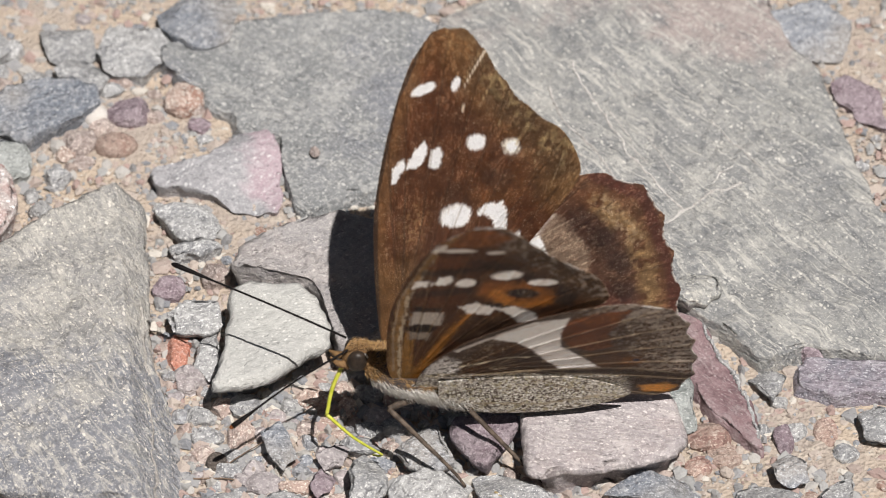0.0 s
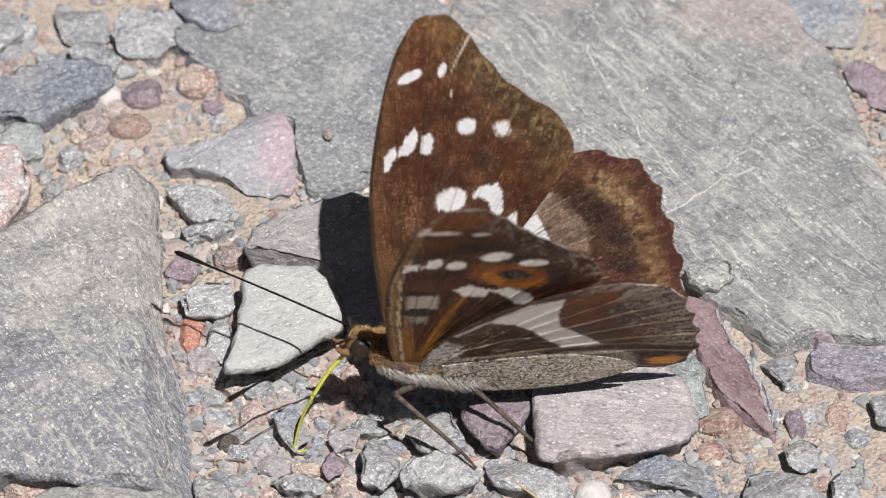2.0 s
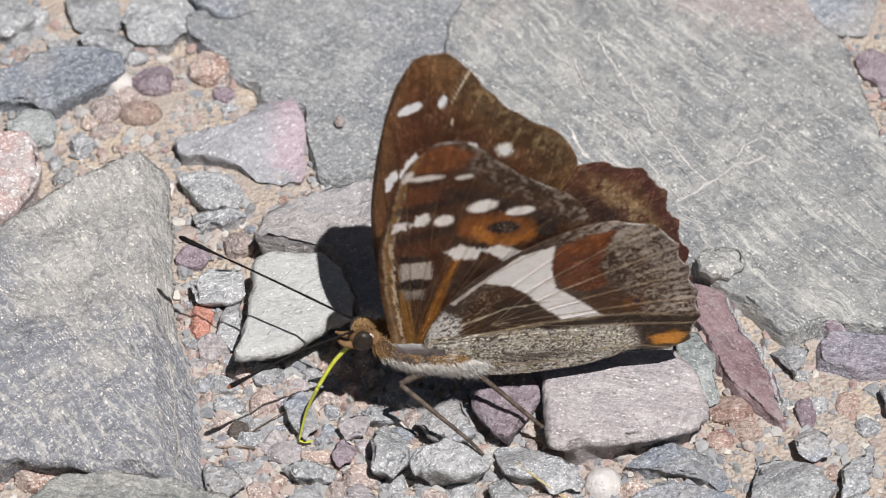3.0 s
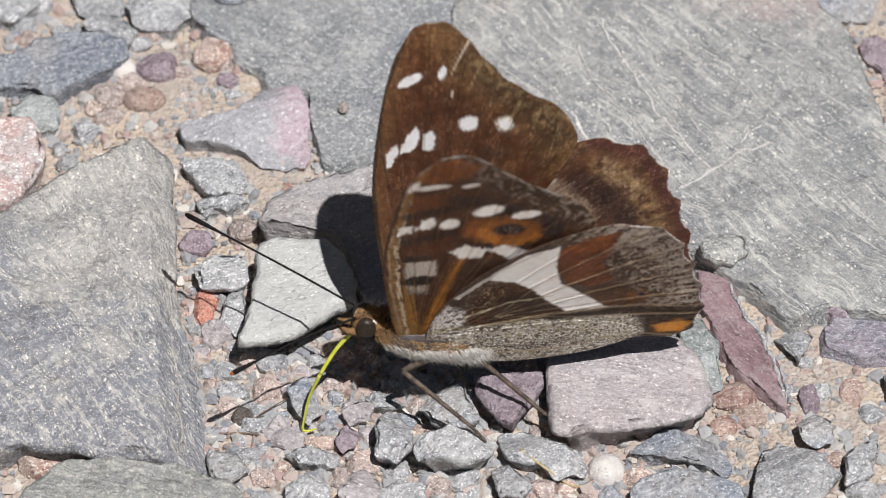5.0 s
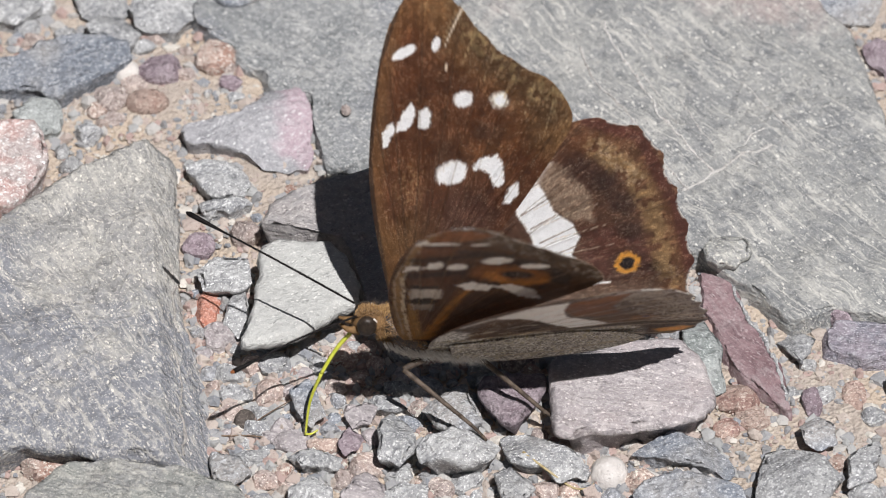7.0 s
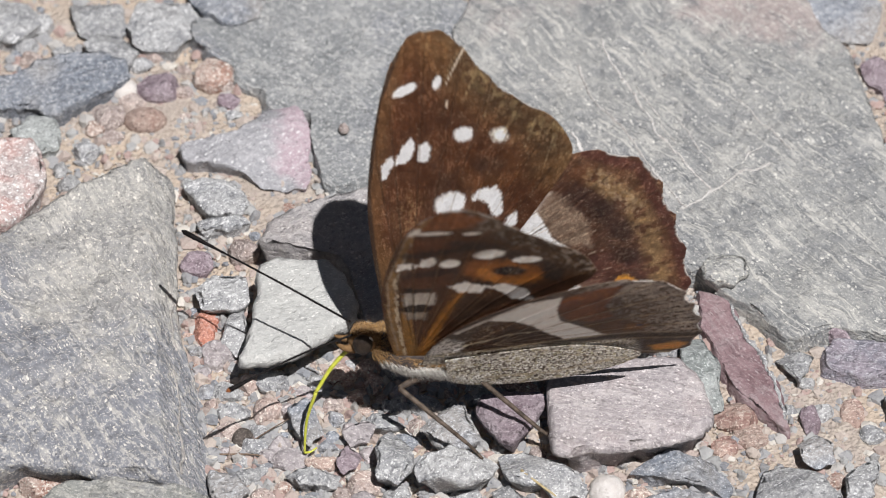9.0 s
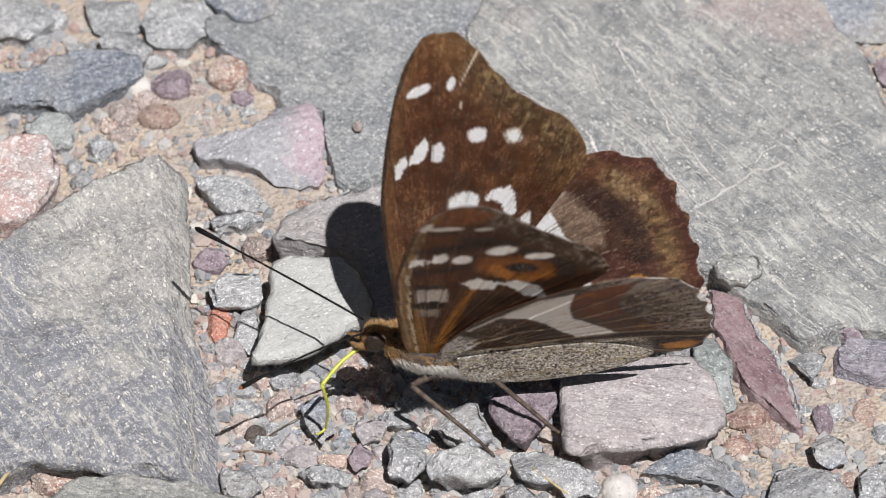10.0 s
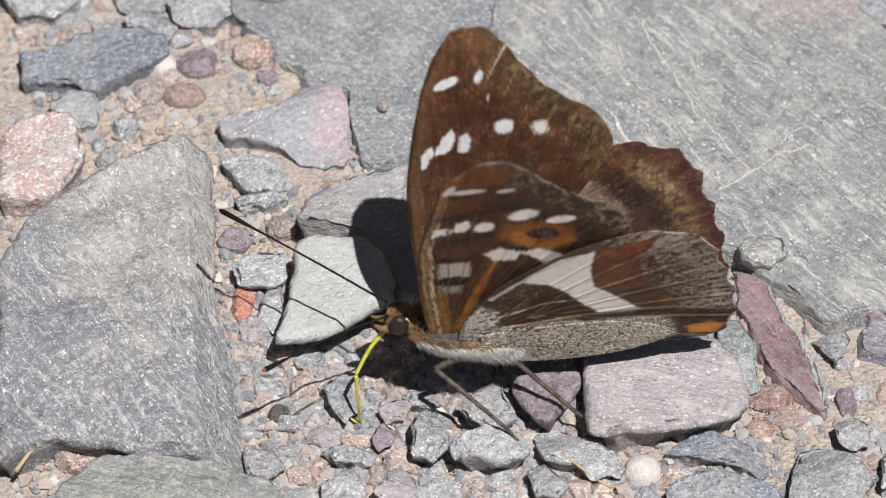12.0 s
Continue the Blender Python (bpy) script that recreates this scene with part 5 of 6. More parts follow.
stone("rock", "grey", "angular rough grey rock chip among gravel", -27.2, 10.1, 2.6, 7,
      (-4.3, 1.9), (-1.5, 2.9), (2.6, 1.9), (3.6, -0.5), (3, -2.9), (-0.7, -2.9), (-2.6, -0.7))
stone("rock", "grey", "angular rough grey rock chip among gravel", -26.3, 5.8, 2.2, 8,
      (-3.2, 0.9), (1.8, 1.4), (3.3, 0.1), (0.7, -1.2), (-2.8, -1.2))
stone("stone_slab", "mid", "broad greenish-grey slab bedded in sand", -16.2, 27.5, 1.8, 9,
      (-15.3, 13.5), (-14.7, 9), (-13.1, 7), (-10.1, 5.8), (-9.3, 3.1), (-6.5, 1.1), (-5.4, -1.8), (-0.2, -3.3), (0.4, -10), (1.4, -13.8), (3.1, -15), (6.4, -13.8), (10.5, -12.5), (19.3, -9.5), (24.2, 1.1), (22.9, 14), (14.5, 19), (-3.8, 18), buried=True)
stone("rock", "grey", "angular rough grey rock chip among gravel", -42.7, 40.5, 2.2, 10,
      (-3.9, 3.8), (2.9, 3.1), (3.3, -1.5), (0.2, -3.3), (-2.6, -1.9))
stone("rock", "grey", "angular rough grey rock chip among gravel", -35.3, 38.9, 2.8, 11,
      (-4.4, 0.5), (-2.7, 4.8), (5, 5.5), (4.9, -0.5), (2, -4.3), (-1.5, -3.9), (-3.4, -1.9))
stone("rock", "grey", "angular rough grey rock chip among gravel", -40.8, 35.1, 2.6, 12,
      (-4.1, 0.9), (0.4, 3.7), (3.2, -0.4), (2.3, -2.6), (-1.7, -1.6))
stone("rock", "blue", "angular blue-grey slate chip among gravel", -26.9, 44.2, 3, 13,
      (-5.2, 1.8), (-0.1, 5.8), (4.9, 3.8), (4, -3.2), (-0.4, -4.8), (-3.3, -3.2))
stone("rock", "grey", "angular rough grey rock chip among gravel", -54.8, 40.7, 2.5, 14,
      (-5.4, 0.8), (-1.5, 4.8), (3.1, 3.8), (5.1, -0.7), (1.8, -4.2), (-3, -4.2))
big_slab = stone("stone_slab", "streak", "huge grey schist slab with pale diagonal cracks", 33.6, 14.2, 2.6, 15,
      (-33.2, 19.5), (-30.4, 30.5), (-18.3, 38.6), (10, 38.6), (12.2, 26.4), (16.1, 20.5), (18.5, 8.7), (21.5, -3.6), (29.1, -11), (27.9, -27.3), (20.1, -27), (12.3, -25.5), (6.2, -27.5), (-0.1, -20.3), (-3.9, -16.5), (-8.5, -14.7), (-19.2, -12.9), (-27.1, -3.6), (-32.5, 6.8), buried=True)
stone("rock", "pale", "pale greenish rock lodged beside the big slab", 32.8, -3.5, 4.4, 16,
      (-2.8, 0.6), (-1.8, 2.2), (0.9, 2.8), (3, 1.7), (3.1, -0.3), (1.2, -2.3), (-1.2, -2.5), (-2.6, -1.2))
shard = stone("stone_shard", "red", "dagger-shaped maroon slate shard with a grey rim", 33.7, -15.1, 1.5, 17,
      (-3.9, 11.1), (-0.2, 9.3), (1, 4.3), (3, 1), (4, -2.3), (5.1, -5.8), (5.4, -9.3), (5.7, -11.2), (4.5, -10), (2.8, -8.4), (0.6, -6.3), (-0.8, -4.1), (-1.8, -0.6), (-3, 3), (-3.8, 6.6), buried=True)
stone("rock", "green", "greenish-grey rock lodged beside the block", 29.8, -18.4, 3.2, 18,
      (-2.3, 4.7), (0.2, 6.7), (2.1, 1.2), (2.5, -4.7), (0.5, -5.9), (-2.7, -2.3))
stone("stone_block", "pinkgrey", "pinkish-grey block of schist with a chipped front", 21.1, -28.5, 6, 19,
      (-9.4, 6.3), (-8.1, 7.9), (-3.5, 9.1), (2.1, 9.7), (6, 9.5), (7.8, 7.2), (9.5, 2), (9.6, -0.1), (8.2, -1.8), (4.3, -3.5), (-0.9, -4.4), (-7.3, -5.2), (-9.1, -4.4), (-9.6, 0.3), hollow=2.6)
stone("stone_block", "purple", "small dark purple-brown stone block in shade", 7.6, -26.7, 4.5, 20,
      (-3.8, 3.5), (3.5, 4), (3.3, 0.5), (1.3, -3.3), (-1, -3.9), (-3.3, -0.7))
stone("rock", "grey", "angular rough grey rock chip among gravel", -5.8, -32.8, 4.6, 21,
      (-2.6, 1.2), (-0.3, 5), (1.8, 2.1), (2.5, -1.7), (0.6, -3.5), (-2.1, -2.8))
stone("rock", "grey", "angular rough grey rock chip among gravel", 1.2, -34.3, 5.2, 22,
      (-4.5, -1), (-3.7, 1.4), (-0.8, 3.2), (2.5, 2.2), (5.1, 0.7), (4.3, -1.5), (0.6, -2.7), (-3.2, -2))
stone("rock", "blue", "angular blue-grey slate chip among gravel", 0.5, -27.7, 3.6, 23,
      (-3.7, 0.1), (-1.4, 2.3), (1.7, 4.9), (3.9, -1.6), (1.5, -3.3), (-2, -2.4))
stone("rock", "grey", "angular rough grey rock chip among gravel", 11.1, -34, 3.4, 24,
      (-5.2, 3.8), (-1.7, 4.1), (2.8, 1.1), (5, -1.1), (4.6, -3.1), (1.4, -3.6), (-2.4, -1.6), (-4.8, 0.1))
stone("rock", "grey", "angular rough grey rock chip among gravel", 7.5, -38.7, 3.6, 25,
      (-2.3, 1.9), (-0.1, 2.9), (2.6, -0.1), (1.3, -2.4), (-1.4, -2.1))
stone("rock", "blue", "angular blue-grey slate chip among gravel", 27.1, -33, 2.6, 26,
      (-6.2, -0.4), (-4.8, 1.3), (-1.6, 3), (3.7, 2.1), (5.4, -0.8), (4.8, -3.4), (0.8, -2.1), (-3.6, -0.8))
stone("rock", "grey", "angular rough grey rock chip among gravel", 39.8, -39.6, 3.2, 27,
      (-3.8, 7.2), (-0.2, 7.5), (2.9, 5.3), (5.4, 2.1), (3.9, 0.1), (1.6, -1.8), (-4.9, -4.7), (-4.4, 3.6))
stone("rock", "blue", "angular blue-grey slate chip among gravel", 42.1, -30, 2.6, 28,
      (0.3, 2.8), (2.3, 0.8), (2.4, -1.7), (0.1, -2.6), (-1.7, -1.5), (-2, 0.8))
stone("rock", "grey", "angular rough grey rock chip among gravel", 47.5, -36.1, 3, 29,
      (1.9, 5.2), (2, 1.8), (1.1, -0.9), (-2.2, -2.8), (-2.4, 1.8), (-0.8, 4))
stone("rock", "blue", "angular blue-grey slate chip among gravel", 26.9, -40.9, 4, 30,
      (-6.2, 1.1), (-1.6, 3.9), (6.6, 2.4), (7.8, -3.4), (-6.6, -3.8))
stone("rock", "grey", "angular rough grey rock chip among gravel", 40.7, -16.9, 2, 31,
      (-2.4, 1.7), (-0.2, 2.7), (2.5, 1.8), (1.5, -0.3), (0.3, -2.7), (-1.2, -0.5))
stone("stone_slab", "purpleblue", "blue-purple slate slab edged by sandy gravel", 49.6, -15.1, 2, 32,
      (-5.5, 1.2), (-4.4, 2.5), (2, 2.1), (6.7, 1.6), (6.4, -3.2), (-0.8, -3.8), (-5.3, -2.1), buried=True)
stone("flat_stone", "white", "flat almost square whitish-grey stone", -17.6, -12.5, 7.4, 33,
      (-3.6, 7.1), (-1.8, 8.3), (3.8, 8), (5.6, 5.7), (7.5, 1), (7.5, -1.6), (3, -5.1), (-0.8, -7.8), (-5.7, -8.5), (-6.3, -7.4), (-4.8, -2.3), (-4.3, 3), hollow=5.5)
stone("flat_stone", "dusk", "flat pinkish-grey stone partly under the wings", -11.8, -3.2, 6.5, 34,
      (-10.2, 2.3), (-9.3, 5.8), (-3.2, 9.5), (2.8, 11.5), (8.9, 10), (8.9, -8.1), (5.7, -11.7), (2.4, -10.8), (2.3, -7.3), (0.3, -2.4), (-1.7, 0.3), (-7, 1))
stone("rock", "grey", "angular rough grey rock chip among gravel", -26.1, -6.3, 3.4, 35,
      (-3.4, 0.7), (-1.4, 2.7), (2.6, 2.9), (3.4, -1.3), (1.6, -2.7), (-2.6, -2.4))
stone("rock", "grey", "angular rough grey rock chip among gravel", -24.4, -11.4, 3, 36,
      (-1.1, 2.6), (0.6, 3.7), (1.5, -0.3), (0.3, -3.7), (-1.5, -2.3))
stone("rock", "blue", "angular blue-grey slate chip among gravel", -15.9, -26.5, 3, 37,
      (-2.3, 2.3), (0, 3.9), (2.1, -0.9), (0.6, -3.2), (-0.5, -2.3))
stone("rock", "blue", "angular blue-grey slate chip among gravel", -24.6, -35.8, 2.6, 38,
      (-2.2, 2.6), (1.2, 1.9), (2.7, -0.6), (0.1, -2.5), (-2, -1.6))
stone("rock", "grey", "angular rough grey rock chip among gravel", -15, -34.2, 2.4, 39,
      (-3.4, 0.5), (-0.7, 1.6), (3.2, 0.5), (2.6, -1.4), (-1.9, -1.1))
stone("rock", "pinkgrey", "pinkish-grey schist chip among gravel", -9.5, -39.4, 3.2, 40,
      (-2.6, -0.6), (-1, 2.8), (1.6, 3.1), (2.9, -0.1), (1, -2.6), (-2.2, -2.6))
stone("rock", "purple", "dark purple slate chip among gravel", -11, -31.3, 2.6, 41,
      (-1.5, -0.1), (-0.4, 2.3), (1.3, 1.1), (1, -1.4), (-0.6, -1.9))
stone("rock", "grey", "angular rough grey rock chip among gravel", -15.3, -39.5, 3, 42,
      (-2.8, 1), (0, 2.7), (2.4, 1), (2.3, -2.3), (-2.1, -2.3))
stone("rock", "purple", "dark purple slate chip among gravel", 55, 31.5, 1.8, 43,
      (-4.1, 1.8), (-2.2, 3), (2.2, 0), (2.5, -5.8), (-1.4, -4.1), (-3.3, -1.3))
stone("rock", "blue", "angular blue-grey slate chip among gravel", 49.4, 42, 2.4, 44,
      (-6.6, 2.6), (0.9, 5.7), (4.9, 1.6), (3.2, -4.4), (-2.5, -5.4))
stone("rock", "pinkgrey", "pinkish-grey schist chip among gravel", -9.7, -27.4, 2.4, 45,
      (-2.2, 0), (0.4, 1.9), (1.8, 1.2), (1, -1.4), (-1.2, -1.9))
stone("rock", "grey", "angular rough grey rock chip among gravel", -6.7, -25.5, 2, 46,
      (-2.6, 0.7), (1.2, 1.2), (2.3, -0.7), (-0.8, -1.4))
stone("rock", "grey", "angular rough grey rock chip among gravel", -5.4, -40.2, 2.6, 47,
      (-3.8, -0.4), (0, 2.9), (3.2, 2.1), (3.9, -2.1), (-3.1, -2.5))
stone("rock", "grey", "angular rough grey rock chip among gravel", 52.9, -23.1, 2.4, 48,
      (-2.4, 1.4), (0.3, 3.1), (2.8, 0.5), (1.3, -3), (-1.9, -2.1))

pebble("whitep", "smooth white quartz pebble in the gravel", -39.2, 29.6, 2.9, 2.6, 200)
pebble("purple", "purple-brown slate pebble in the gravel", -35.0, 29.8, 4.9, 3.7, 201)
pebble("redgran", "reddish granite pebble in the gravel", -28.7, 31.9, 4.6, 4.4, 202)
pebble("brown", "brown rounded pebble on sand", -36.5, 24.3, 4.3, 3.1, 203)
pebble("pinkp", "pale pinkish pebble in the gravel", -41, 25, 3.7, 3.6, 204)
pebble("redgran", "reddish granite pebble in the gravel", -42.6, 23, 2.3, 2.3, 205)
pebble("pinkp", "pale pinkish pebble in the gravel", -45.4, 30.2, 0.7, 1, 206)
pebble("orange", "orange-red pebble beside the square stone", -27.9, -10.4, 2.8, 6.1, 207)
pebble("purple", "purple-brown slate pebble in the gravel", -29.4, 0.3, 4, 3.1, 208)
pebble("pinkp", "pale pinkish pebble in the gravel", -23.7, 2.1, 3.5, 3.6, 209)
pebble("whitep", "smooth white quartz pebble in the gravel", 18.4, -35.1, 3.6, 3.7, 210)
pebble("redflat", "flat brick-red stone chip in the sand", 47.0, -22.9, 2.4, 4.2, 211)
pebble("purple", "flat purple slate chip in the sand", 42.0, -24.0, 2.2, 4.0, 260)
pebble("purple", "purple slate cap against the slate slab", 45.9, -10.6, 3.6, 3.4, 261)
pebble("dark", "small round dark-brown seed-like pebble", -23.2, -26.9, 2.1, 2.5, 212)
pebble("grey", "small grey pebble in the gravel", -23.1, -30.3, 1.5, 1.7, 213)
pebble("redgran", "reddish granite pebble in the gravel", -45.9, -34, 4.7, 3.4, 214)
pebble("pinkp", "pale pinkish pebble in the gravel", -26.9, 30.6, 2, 2.3, 215)
pebble("pinkp", "pale pinkish pebble in the gravel", -23.8, 31.3, 2, 2, 216)
pebble("purple", "purple-brown slate pebble in the gravel", -26.5, 27.7, 2.7, 2.3, 217)
pebble("grey", "small grey pebble in the gravel", -45.1, 13.7, 2.9, 2.6, 218)
pebble("grey", "small grey pebble in the gravel", -46.3, 16.2, 1.7, 2.3, 219)
pebble("grey", "small grey pebble in the gravel", -37.3, 13.4, 4, 3.9, 220)
pebble("grey", "small grey pebble in the gravel", -43.3, 18.9, 3.3, 2.8, 221)
pebble("grey", "small grey pebble in the gravel", -51.5, 37.1, 2.7, 2.3, 222)
pebble("grey", "small grey pebble in the gravel", -50, 40.6, 3.3, 3.1, 223)
pebble("redflat", "flat crumbling reddish stone on sand", 33.4, -23.6, 5.2, 4.2, 224)
pebble("redflat", "flat crumbling reddish stone on sand", 34.9, -26.6, 4.2, 3.4, 225)
pebble("redflat", "flat crumbling reddish stone on sand", 32.3, -28.0, 3.0, 2.8, 226)
pebble("grey", "small grey pebble in the gravel", 49.1, -26.3, 2.7, 2.3, 227)
pebble("grey", "small grey pebble in the gravel", 39.8, -22.6, 1.7, 1.6, 228)
pebble("pinkp", "pale pinkish pebble in the gravel", -9.3, -34.3, 4, 3.4, 229)
pebble("grey", "small grey pebble in the gravel", -19.9, -18.7, 4, 3.1, 230)
pebble("grey", "small grey pebble in the gravel", -25.1, -19.9, 3.3, 2.6, 231)
pebble("pinkp", "pale pinkish pebble in the gravel", -22.5, -18.6, 3.1, 2.8, 232)
pebble("grey", "small grey pebble in the gravel", -24.4, -23, 3.3, 2.8, 233)
pebble("pinkp", "pale pinkish pebble in the gravel", -20.5, -23, 3.3, 3.1, 234)
pebble("grey", "small grey pebble in the gravel", -21.4, -25.8, 2.7, 2, 235)
pebble("pinkp", "pale pinkish pebble in the gravel", -13, -21.9, 2.4, 2.3, 236)
pebble("grey", "small grey pebble in the gravel", -14.7, -18.4, 2.7, 1.9, 237)
pebble("grey", "small grey pebble in the gravel", 2.3, -36.3, 3.3, 3.1, 238)
pebble("pinkp", "pale pinkish pebble in the gravel", -0.6, -37, 2.7, 2.6, 239)
pebble("grey", "small grey pebble in the gravel", -5.4, -35.4, 3.3, 2.6, 240)
pebble("pinkp", "pale pinkish pebble in the gravel", 11.3, -37.7, 3.3, 2.8, 241)
pebble("redgran", "reddish granite pebble in the gravel", 13.8, -37.3, 2.4, 2.3, 242)
pebble("grey", "small grey pebble in the gravel", 40, -39.3, 2, 1.6, 243)
pebble("grey", "small grey pebble in the gravel", 47.7, -38.4, 4, 3.1, 244)
pebble("pinkp", "pale pinkish pebble in the gravel", -35.8, 35.9, 3.3, 2.6, 245)
pebble("grey", "small grey pebble in the gravel", -37.5, 34.1, 2.7, 2.3, 246)
pebble("grey", "small grey pebble in the gravel", -46.9, 35.4, 3.3, 2.6, 247)
pebble("pinkp", "pale pinkish pebble in the gravel", -50.7, 35.1, 2.7, 2.3, 248)
pebble("pinkp", "pale pinkish pebble in the gravel", -32.1, 29.3, 2.4, 2, 249)
pebble("pinkp", "pale pinkish pebble in the gravel", -38.2, 27.7, 2.9, 2.2, 250)
pebble("grey", "small grey pebble in the gravel", -30.8, 13.5, 2, 1.9, 251)
pebble("grey", "small grey pebble in the gravel", 41.7, -18.3, 2, 1.9, 252)
pebble("grey", "small grey pebble in the gravel", 43.4, -22.8, 2.4, 2.2, 253)
pebble("grey", "small grey pebble in the gravel", 51, -14.8, 2, 1.9, 254)
pebble("redgran", "reddish granite pebble in the gravel", -10.6, -31.4, 2.3, 2, 255)
pebble("whitep", "small white quartz pebble beside the big slab", 46.6, 33.8, 2.2, 2.0, 262)
pebble("blue", "small blue-grey slate pebble in the gravel", 45.2, 37.6, 3.2, 4.0, 263)
pebble("blue", "small blue-grey slate pebble in the gravel", 49.0, 33.7, 3.0, 2.2, 264)
pebble("pinkp", "tiny pinkish pebble resting on a greenish-grey slab", -12.2, 21.0, 1.1, 1.4, 299, base=2.5)
scatter_pebbles()
for k, (thick, seam) in enumerate(((0.3, [(16.3, 32), (17.8, 26.8), (20.9, 21.8), (23.5, 17), (25.3, 13.2), (28.4, 8.3)]),
                                   (0.26, [(19.3, 36.4), (19.7, 33.7), (21.8, 29.5), (23.9, 24.7), (26, 19.9), (28.9, 15.1), (31.9, 10.7)]),
                                   (0.16, [(23.3, 28.4), (25.1, 24.7), (27.7, 18.4)]),
                                   (0.16, [(28.2, 23.2), (30.4, 18), (31.9, 15.3)]),
                                   (0.34, [(28, 7.6), (32.2, 10.8), (35.6, 13.6), (37.3, 13.8), (38.8, 14.9)]),
                                   (0.18, [(35.6, 14.9), (36.6, 16.4), (38.2, 17.8)]),
                                   (0.16, [(34.8, 27.4), (38.1, 22.8), (42, 17.2)]),
                                   (0.4, [(15.3, 20.3), (16.5, 17.2), (17.8, 15.1)]),
                                   (0.14, [(24, 35.5), (25.3, 32), (27, 30)]))):
    quartz_vein(big_slab, seam, thick, k + 1)
for k, scar in enumerate(([(-32.5, -5), (-31.9, -8.6), (-31.9, -12.2), (-31.2, -15.8)],
                          [(-31.3, -19.7), (-30.5, -24), (-30.6, -27.5), (-29.9, -30.9), (-29.9, -35.1)])):
    quartz_vein(worn_slab, scar, 0.3, 20 + k, "crest_scar", "crest", "pale bruised crest of the slab")
quartz_vein(shard, [(33.4, -6.5), (34.8, -11.3), (36.7, -14.7), (37.8, -18), (38.7, -21.5), (39, -24.5)], 0.42, 9, "rim", "grey", "grey rim of the shard")


def strand(name, label, material, points, thick):
    line = [Vector(p) * MM for p in bent(points, 8)]
    n = len(line)
    tagged(tube(name, line, [thick * MM * (1 - 0.5 * i / n) for i in range(n)], material), label, "dry stem")


strand("dry_straw", "curved dry yellow straw on the gravel", STRAW, [(8.6, -34.2, 3.4), (11.5, -36.4, 2.6), (14.5, -37.6, 1.0), (16.6, -36.6, 0.5), (17.0, -34.2, 0.5)], 0.17)
strand("dry_straw", "short dry yellow straw beside the corner slab", STRAW, [(-52.5, -38.5, 3.6), (-50.4, -35.5, 4.4), (-47.4, -32.6, 4.6)], 0.28)
strand("dry_root", "thin dark dry root lying on sand", TWIG, [(-25.8, -29.5, 0.7), (-22.0, -29.8, 1.0), (-18.5, -30.2, 0.6), (-14.5, -30.0, 0.6)], 0.12)
# dark strand added as a thing for a shadow-like line beside the seed
strand("dry_root", "thin dark strand along a shadow-like line by a seed", TWIG, [(-23.0, -28.4, 0.8), (-20.0, -26.2, 1.3), (-16.5, -24.0, 1.8)], 0.09)
build_gravel()
PARTS = build_butterfly()


# ---- what moves ----
FAR_BEAT = [(0, 71.6), (0.5, 72.8), (1.0, 73.2), (1.1, 73.5), (1.2, 66), (1.3, 57.5), (1.4, 55.5), (1.5, 56), (1.6, 62), (1.7, 69), (1.8, 72), (2.0, 72.2),
            (2.1, 68), (2.3, 66), (2.4, 64.5), (2.5, 65), (2.6, 72), (2.7, 82), (2.8, 83.6), (3.0, 83.7), (3.5, 83.9), (3.7, 83.5), (5.3, 78.5), (5.5, 78.2),
            (6.0, 78.3), (6.2, 76.5), (6.3, 75), (6.4, 66), (6.5, 56), (6.6, 55.6), (6.7, 57), (6.8, 61), (6.9, 66), (7.0, 70), (7.3, 74), (7.5, 76), (7.7, 77),
            (9.3, 77), (9.5, 77.4), (10.0, 78), (10.1, 77.2), (10.2, 74), (10.3, 58), (10.4, 47.5), (10.5, 45.6), (10.6, 57), (10.7, 73), (10.8, 80), (10.9, 82.8),
            (11.0, 83.3), (11.5, 83.5), (12.0, 80.8)]
NEAR_BEAT = [(0, 69.6), (0.5, 70.4), (1.0, 71.2), (1.1, 71.6), (1.2, 66), (1.3, 59.5), (1.4, 58.5), (1.5, 59), (1.6, 63), (1.7, 69), (1.8, 70.5), (2.0, 70.9),
             (2.1, 67), (2.3, 65), (2.4, 63.5), (2.5, 64), (2.6, 71), (2.7, 81.5), (2.8, 83.2), (3.0, 83.2), (3.5, 82.3), (3.7, 82), (5.3, 77.8), (5.5, 77.5),
             (6.0, 77), (6.2, 75), (6.3, 73.5), (6.4, 66), (6.5, 57.2), (6.6, 56), (6.7, 56.5), (6.8, 59.5), (6.9, 63.5), (7.0, 66.9), (7.3, 70.5), (7.5, 72.2), (7.7, 72.8),
             (9.3, 72.5), (9.5, 72.7), (10.0, 73), (10.1, 72), (10.2, 69.5), (10.3, 55), (10.4, 47.6), (10.5, 46.4), (10.6, 54.5), (10.7, 70), (10.8, 76.5), (10.9, 78.6),
             (11.0, 79.1), (11.5, 79.6), (12.0, 77.2)]
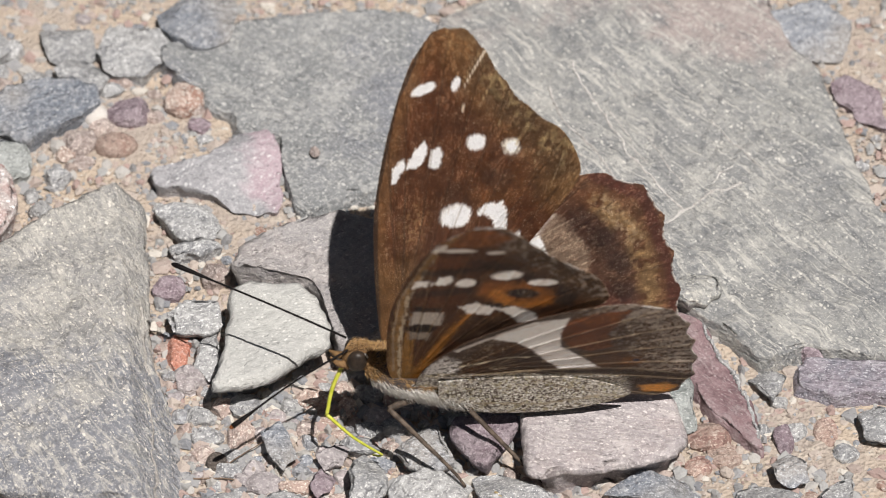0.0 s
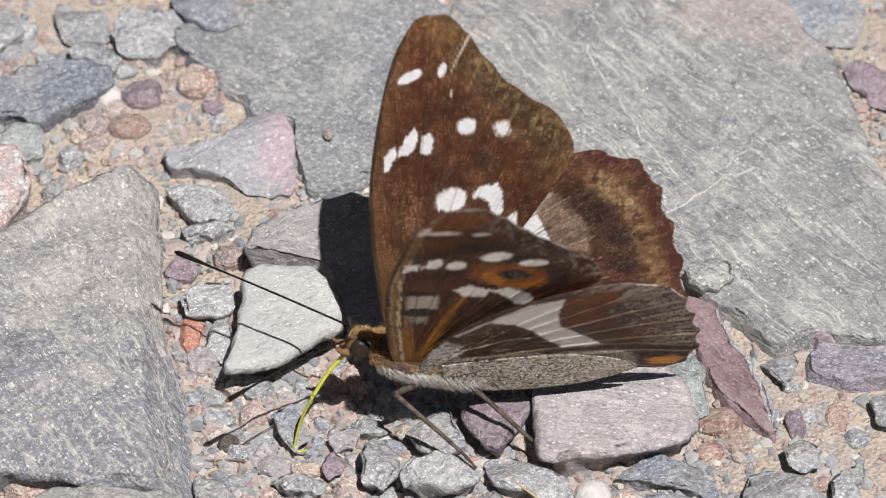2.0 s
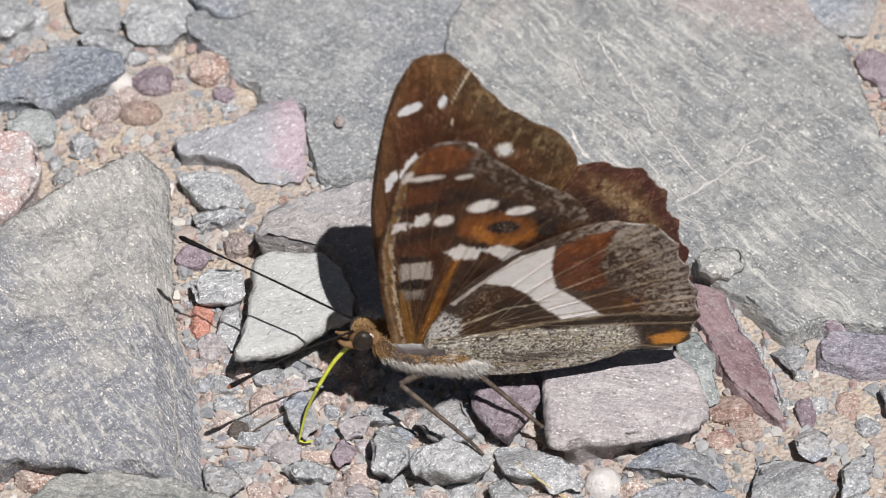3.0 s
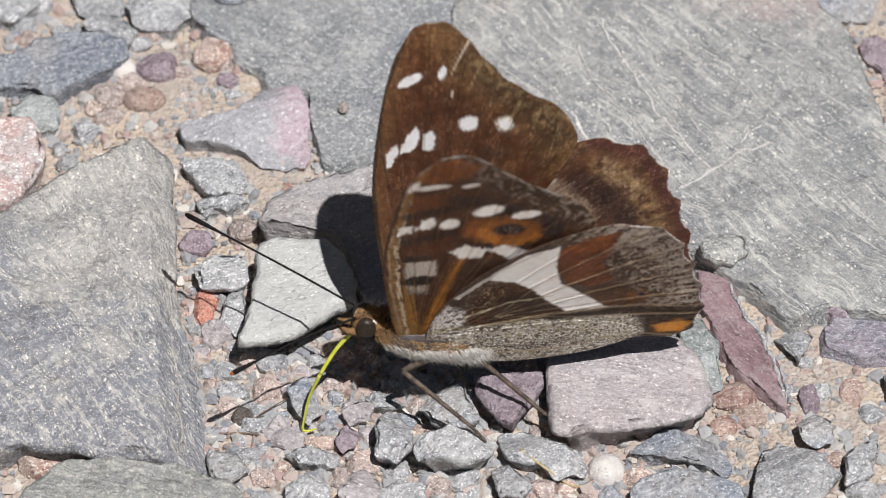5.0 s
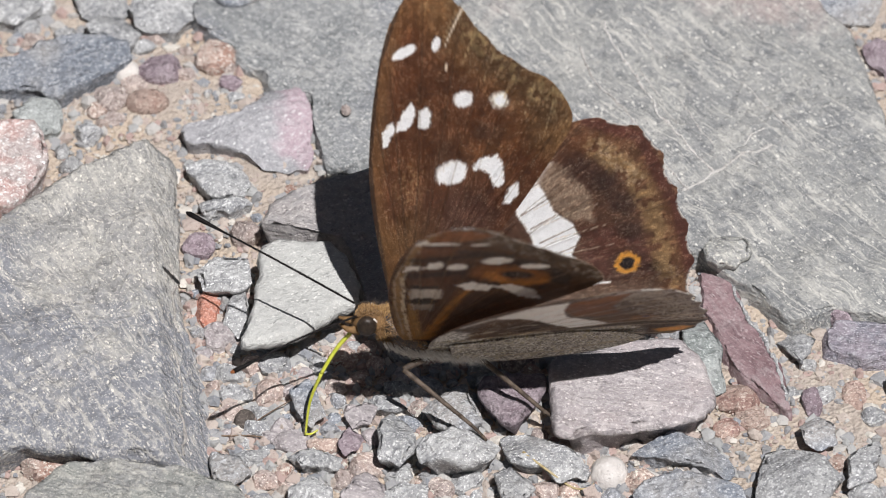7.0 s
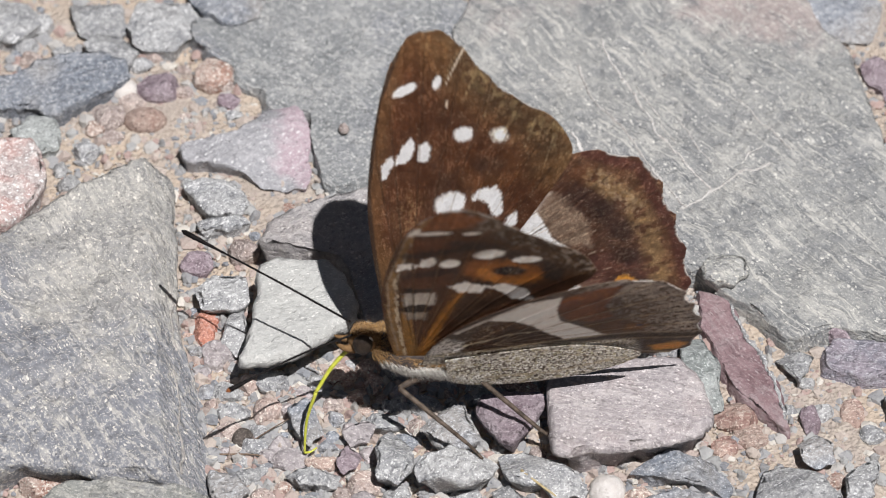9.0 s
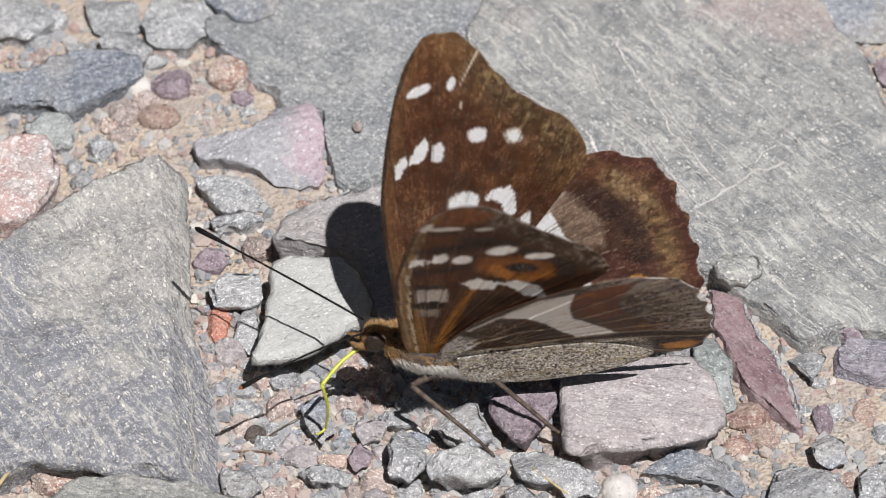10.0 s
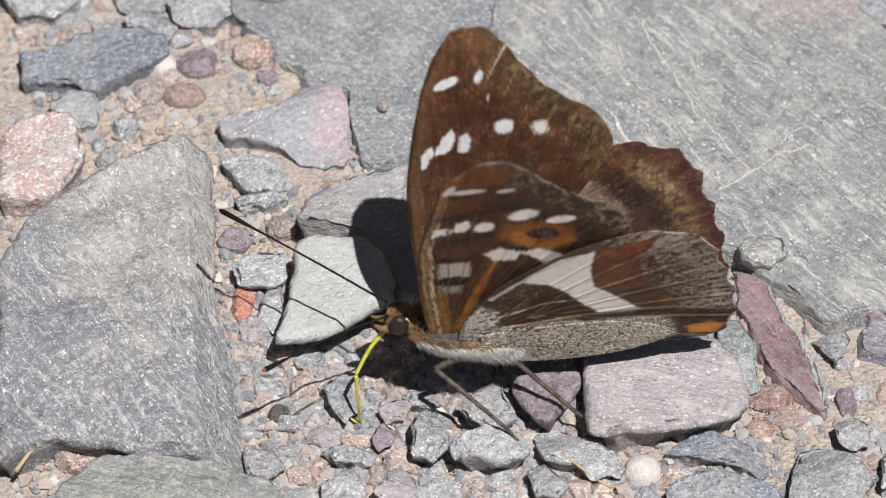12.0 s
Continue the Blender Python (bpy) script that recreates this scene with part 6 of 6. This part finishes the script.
STANCE = [(0.0, -2.0, -24.9, -3.3, 6.9, 6.4), (1.1, -1.8, -24.9, -3.3, 6.9, 6.4), (1.5, -2.2, -24.6, -2.8, 2.9, 6.9), (2.0, -2.6, -25.1, -2.5, 2.9, 7.1),
          (2.5, -3.0, -25.1, 0.2, 0.1, 7.5), (3.5, -3.2, -25.3, 0.2, 0.1, 7.5), (5.5, -3.3, -25.3, 0.2, 0.1, 7.5), (7.0, -3.5, -24.7, 0.2, 0.1, 7.5),
          (10.0, -3.8, -24.7, 0.2, 0.1, 7.5), (10.5, -3.5, -24.5, 0.2, 0.1, 7.5), (11.0, -3.8, -24.7, 0.2, 0.1, 7.5), (12.0, -3.8, -25.2, 0.2, 0.1, 7.5)]
# the near wings, in degrees: how much wider the hindwing stands open than the forewing, how far the forewing's rear edge is twisted down, and the share by which the inner fold hangs
LAG = [(0, 3.0, 1.5, 0.7), (1.1, 3.0, 1.5, 0.7), (1.4, 4.0, 3, 0.4), (1.6, 4.0, 3, 0.4), (2.0, 4.5, 3, 0.5), (2.5, 5.5, 4, 0.4), (2.7, 1.5, 1, 0.4), (3.0, 0.8, 0, 0.4), (6.0, 1.0, 0, 0.4), (6.3, 3.0, 1, 0.4),
       (6.5, 6.0, 3, 0.4), (6.8, 7.5, 5, 0.4), (7.0, 8.0, 6, 0.4), (7.7, 6.0, 4, 0.8), (9.3, 6.0, 4, 0.8), (10.1, 6.0, 4, 0.8), (10.4, 5.0, 2, 0.3), (10.5, 4.8, 1, 0.3), (10.7, 3.5, 1, 0.4),
       (11.0, 2.0, 0.5, 0.6), (12.0, 1.5, 0.5, 0.6)]
MOUTH = Vector((-7.0, 0.2, 4.5))
SIP = [(0.0, (-8.6, -1.8, -2.0), (-2.6, -3.2, -6.0)), (0.6, (-8.6, -1.8, -2.0), (-2.6, -3.2, -6.0)), (1.2, (-9.4, -1.5, -1.8), (-6.5, -3.6, -7.4)),
       (1.5, (-10.9, -1.4, -1.2), (-12.0, -2.6, -8.2)), (2.5, (-11.3, -1.6, -1.0), (-13.3, -1.9, -8.5)), (3.5, (-11.6, -1.8, -1.0), (-13.5, -2.7, -8.5)), (5.5, (-11.6, -1.8, -1.0), (-13.5, -2.9, -8.5)),
       (7.5, (-11.2, -1.8, -0.6), (-13.2, -4.0, -8.5)), (9.5, (-11.4, -2.2, 0.2), (-13.0, -3.8, -8.5)), (10.0, (-11.8, -3.4, 2.7), (-11.6, -2.6, -8.5)),
       (10.2, (-11.2, -3.0, 2.0), (-11.2, -2.6, -8.5)), (10.5, (-9.6, -1.4, 0.4), (-10.2, -2.6, -8.5)), (11.0, (-10.4, -1.8, 0.0), (-10.4, -2.3, -8.5)), (12.0, (-10.6, -2.0, -0.2), (-10.3, -2.2, -8.5))]



FEELER, FAR_FEELER = Vector((-14.5, -5.6, -1.0)), Vector((-17.4, 12.6, 3.8))
FAR_FEEL = [(0.0, (-17.4, 10.9, 0.6)), (1.5, (-17.4, 11.1, 0.9)), (2.5, (-17.4, 11.7, 2.0)), (3.5, (-17.4, 12.2, 3.0)), (5.5, (-17.4, 12.6, 3.8)), (12.0, (-17.4, 12.6, 3.8))]
FEEL = [(0.0, (-13.3, -4.3, -8.0)), (1.2, (-13.3, -4.3, -8.0)), (2.5, (-14.5, -5.6, -1.0)), (10.2, (-14.5, -5.6, -1.0)), (10.5, (-13.4, -7.6, 2.4)), (10.9, (-14.5, -5.6, -1.0)), (12.0, (-14.5, -5.6, -1.0))]


def pointed(start, way):
    return Matrix.Translation(start * MM) @ way.to_track_quat("-Z", "Y").to_matrix().to_4x4()


def share(start, end, value):
    return min(1.0, max(0.0, (value - start) / (end - start)))


def motions():
    walk(PARTS["fly"], [(t, pose(x * MM, y * MM, 10 * MM, rx, ry, rz)) for t, x, y, rx, ry, rz in STANCE])
    for key, side, beat in (("far", 1, FAR_BEAT), ("near", -1, NEAR_BEAT)):
        near = key == "near"
        fore, hind, fold = [], [], []
        for t, a in beat:
            # the near wing roots ride up as the wings open, and the hindwing opens further than the forewing
            rise = (1.4 * share(80, 60, a) + 2.2 * share(57, 46, a)) * MM if near else 0.0
            droop, twist, hang = [float(np.interp(t, [r[0] for r in LAG], [r[k] for r in LAG])) if near else 0.0 for k in (1, 2, 3)]
            fore.append((t, pose(0, side * 1.2 * MM, rise, side * a) @ pose(0, 0, 0, 0, twist)))
            hind.append((t, pose(0, side * 1.2 * MM, rise, side * (a - droop))))
            fold.append((t, hind[-1][1] @ pose(0, -CREASE * MM, 0, -hang * max(0.0, 79 - a + droop)) @ pose(0, CREASE * MM, 0)))
        walk(PARTS["fore_" + key], fore)
        walk(PARTS["hind_" + key], hind)
        if near:
            walk(PARTS["fold"], fold)
    for key, rest, rows in (("near", FEELER, FEEL), ("far", FAR_FEELER, FAR_FEEL)):
        hinge = Matrix.Translation(PARTS["antenna_" + key].location)
        walk(PARTS["antenna_" + key], [(t, hinge @ rest.rotation_difference(Vector(way)).to_matrix().to_4x4()) for t, way in rows])
    upper, lower = [], []
    for t, elbow, tip in SIP:
        way = (Vector(elbow) - MOUTH).normalized()
        joint = MOUTH + way * 6.65
        upper.append((t, pointed(MOUTH, way)))
        lower.append((t, pointed(joint, (Vector(tip) - joint).normalized())))
    walk(PARTS["upper"], upper)
    walk(PARTS["lower"], lower)


motions()
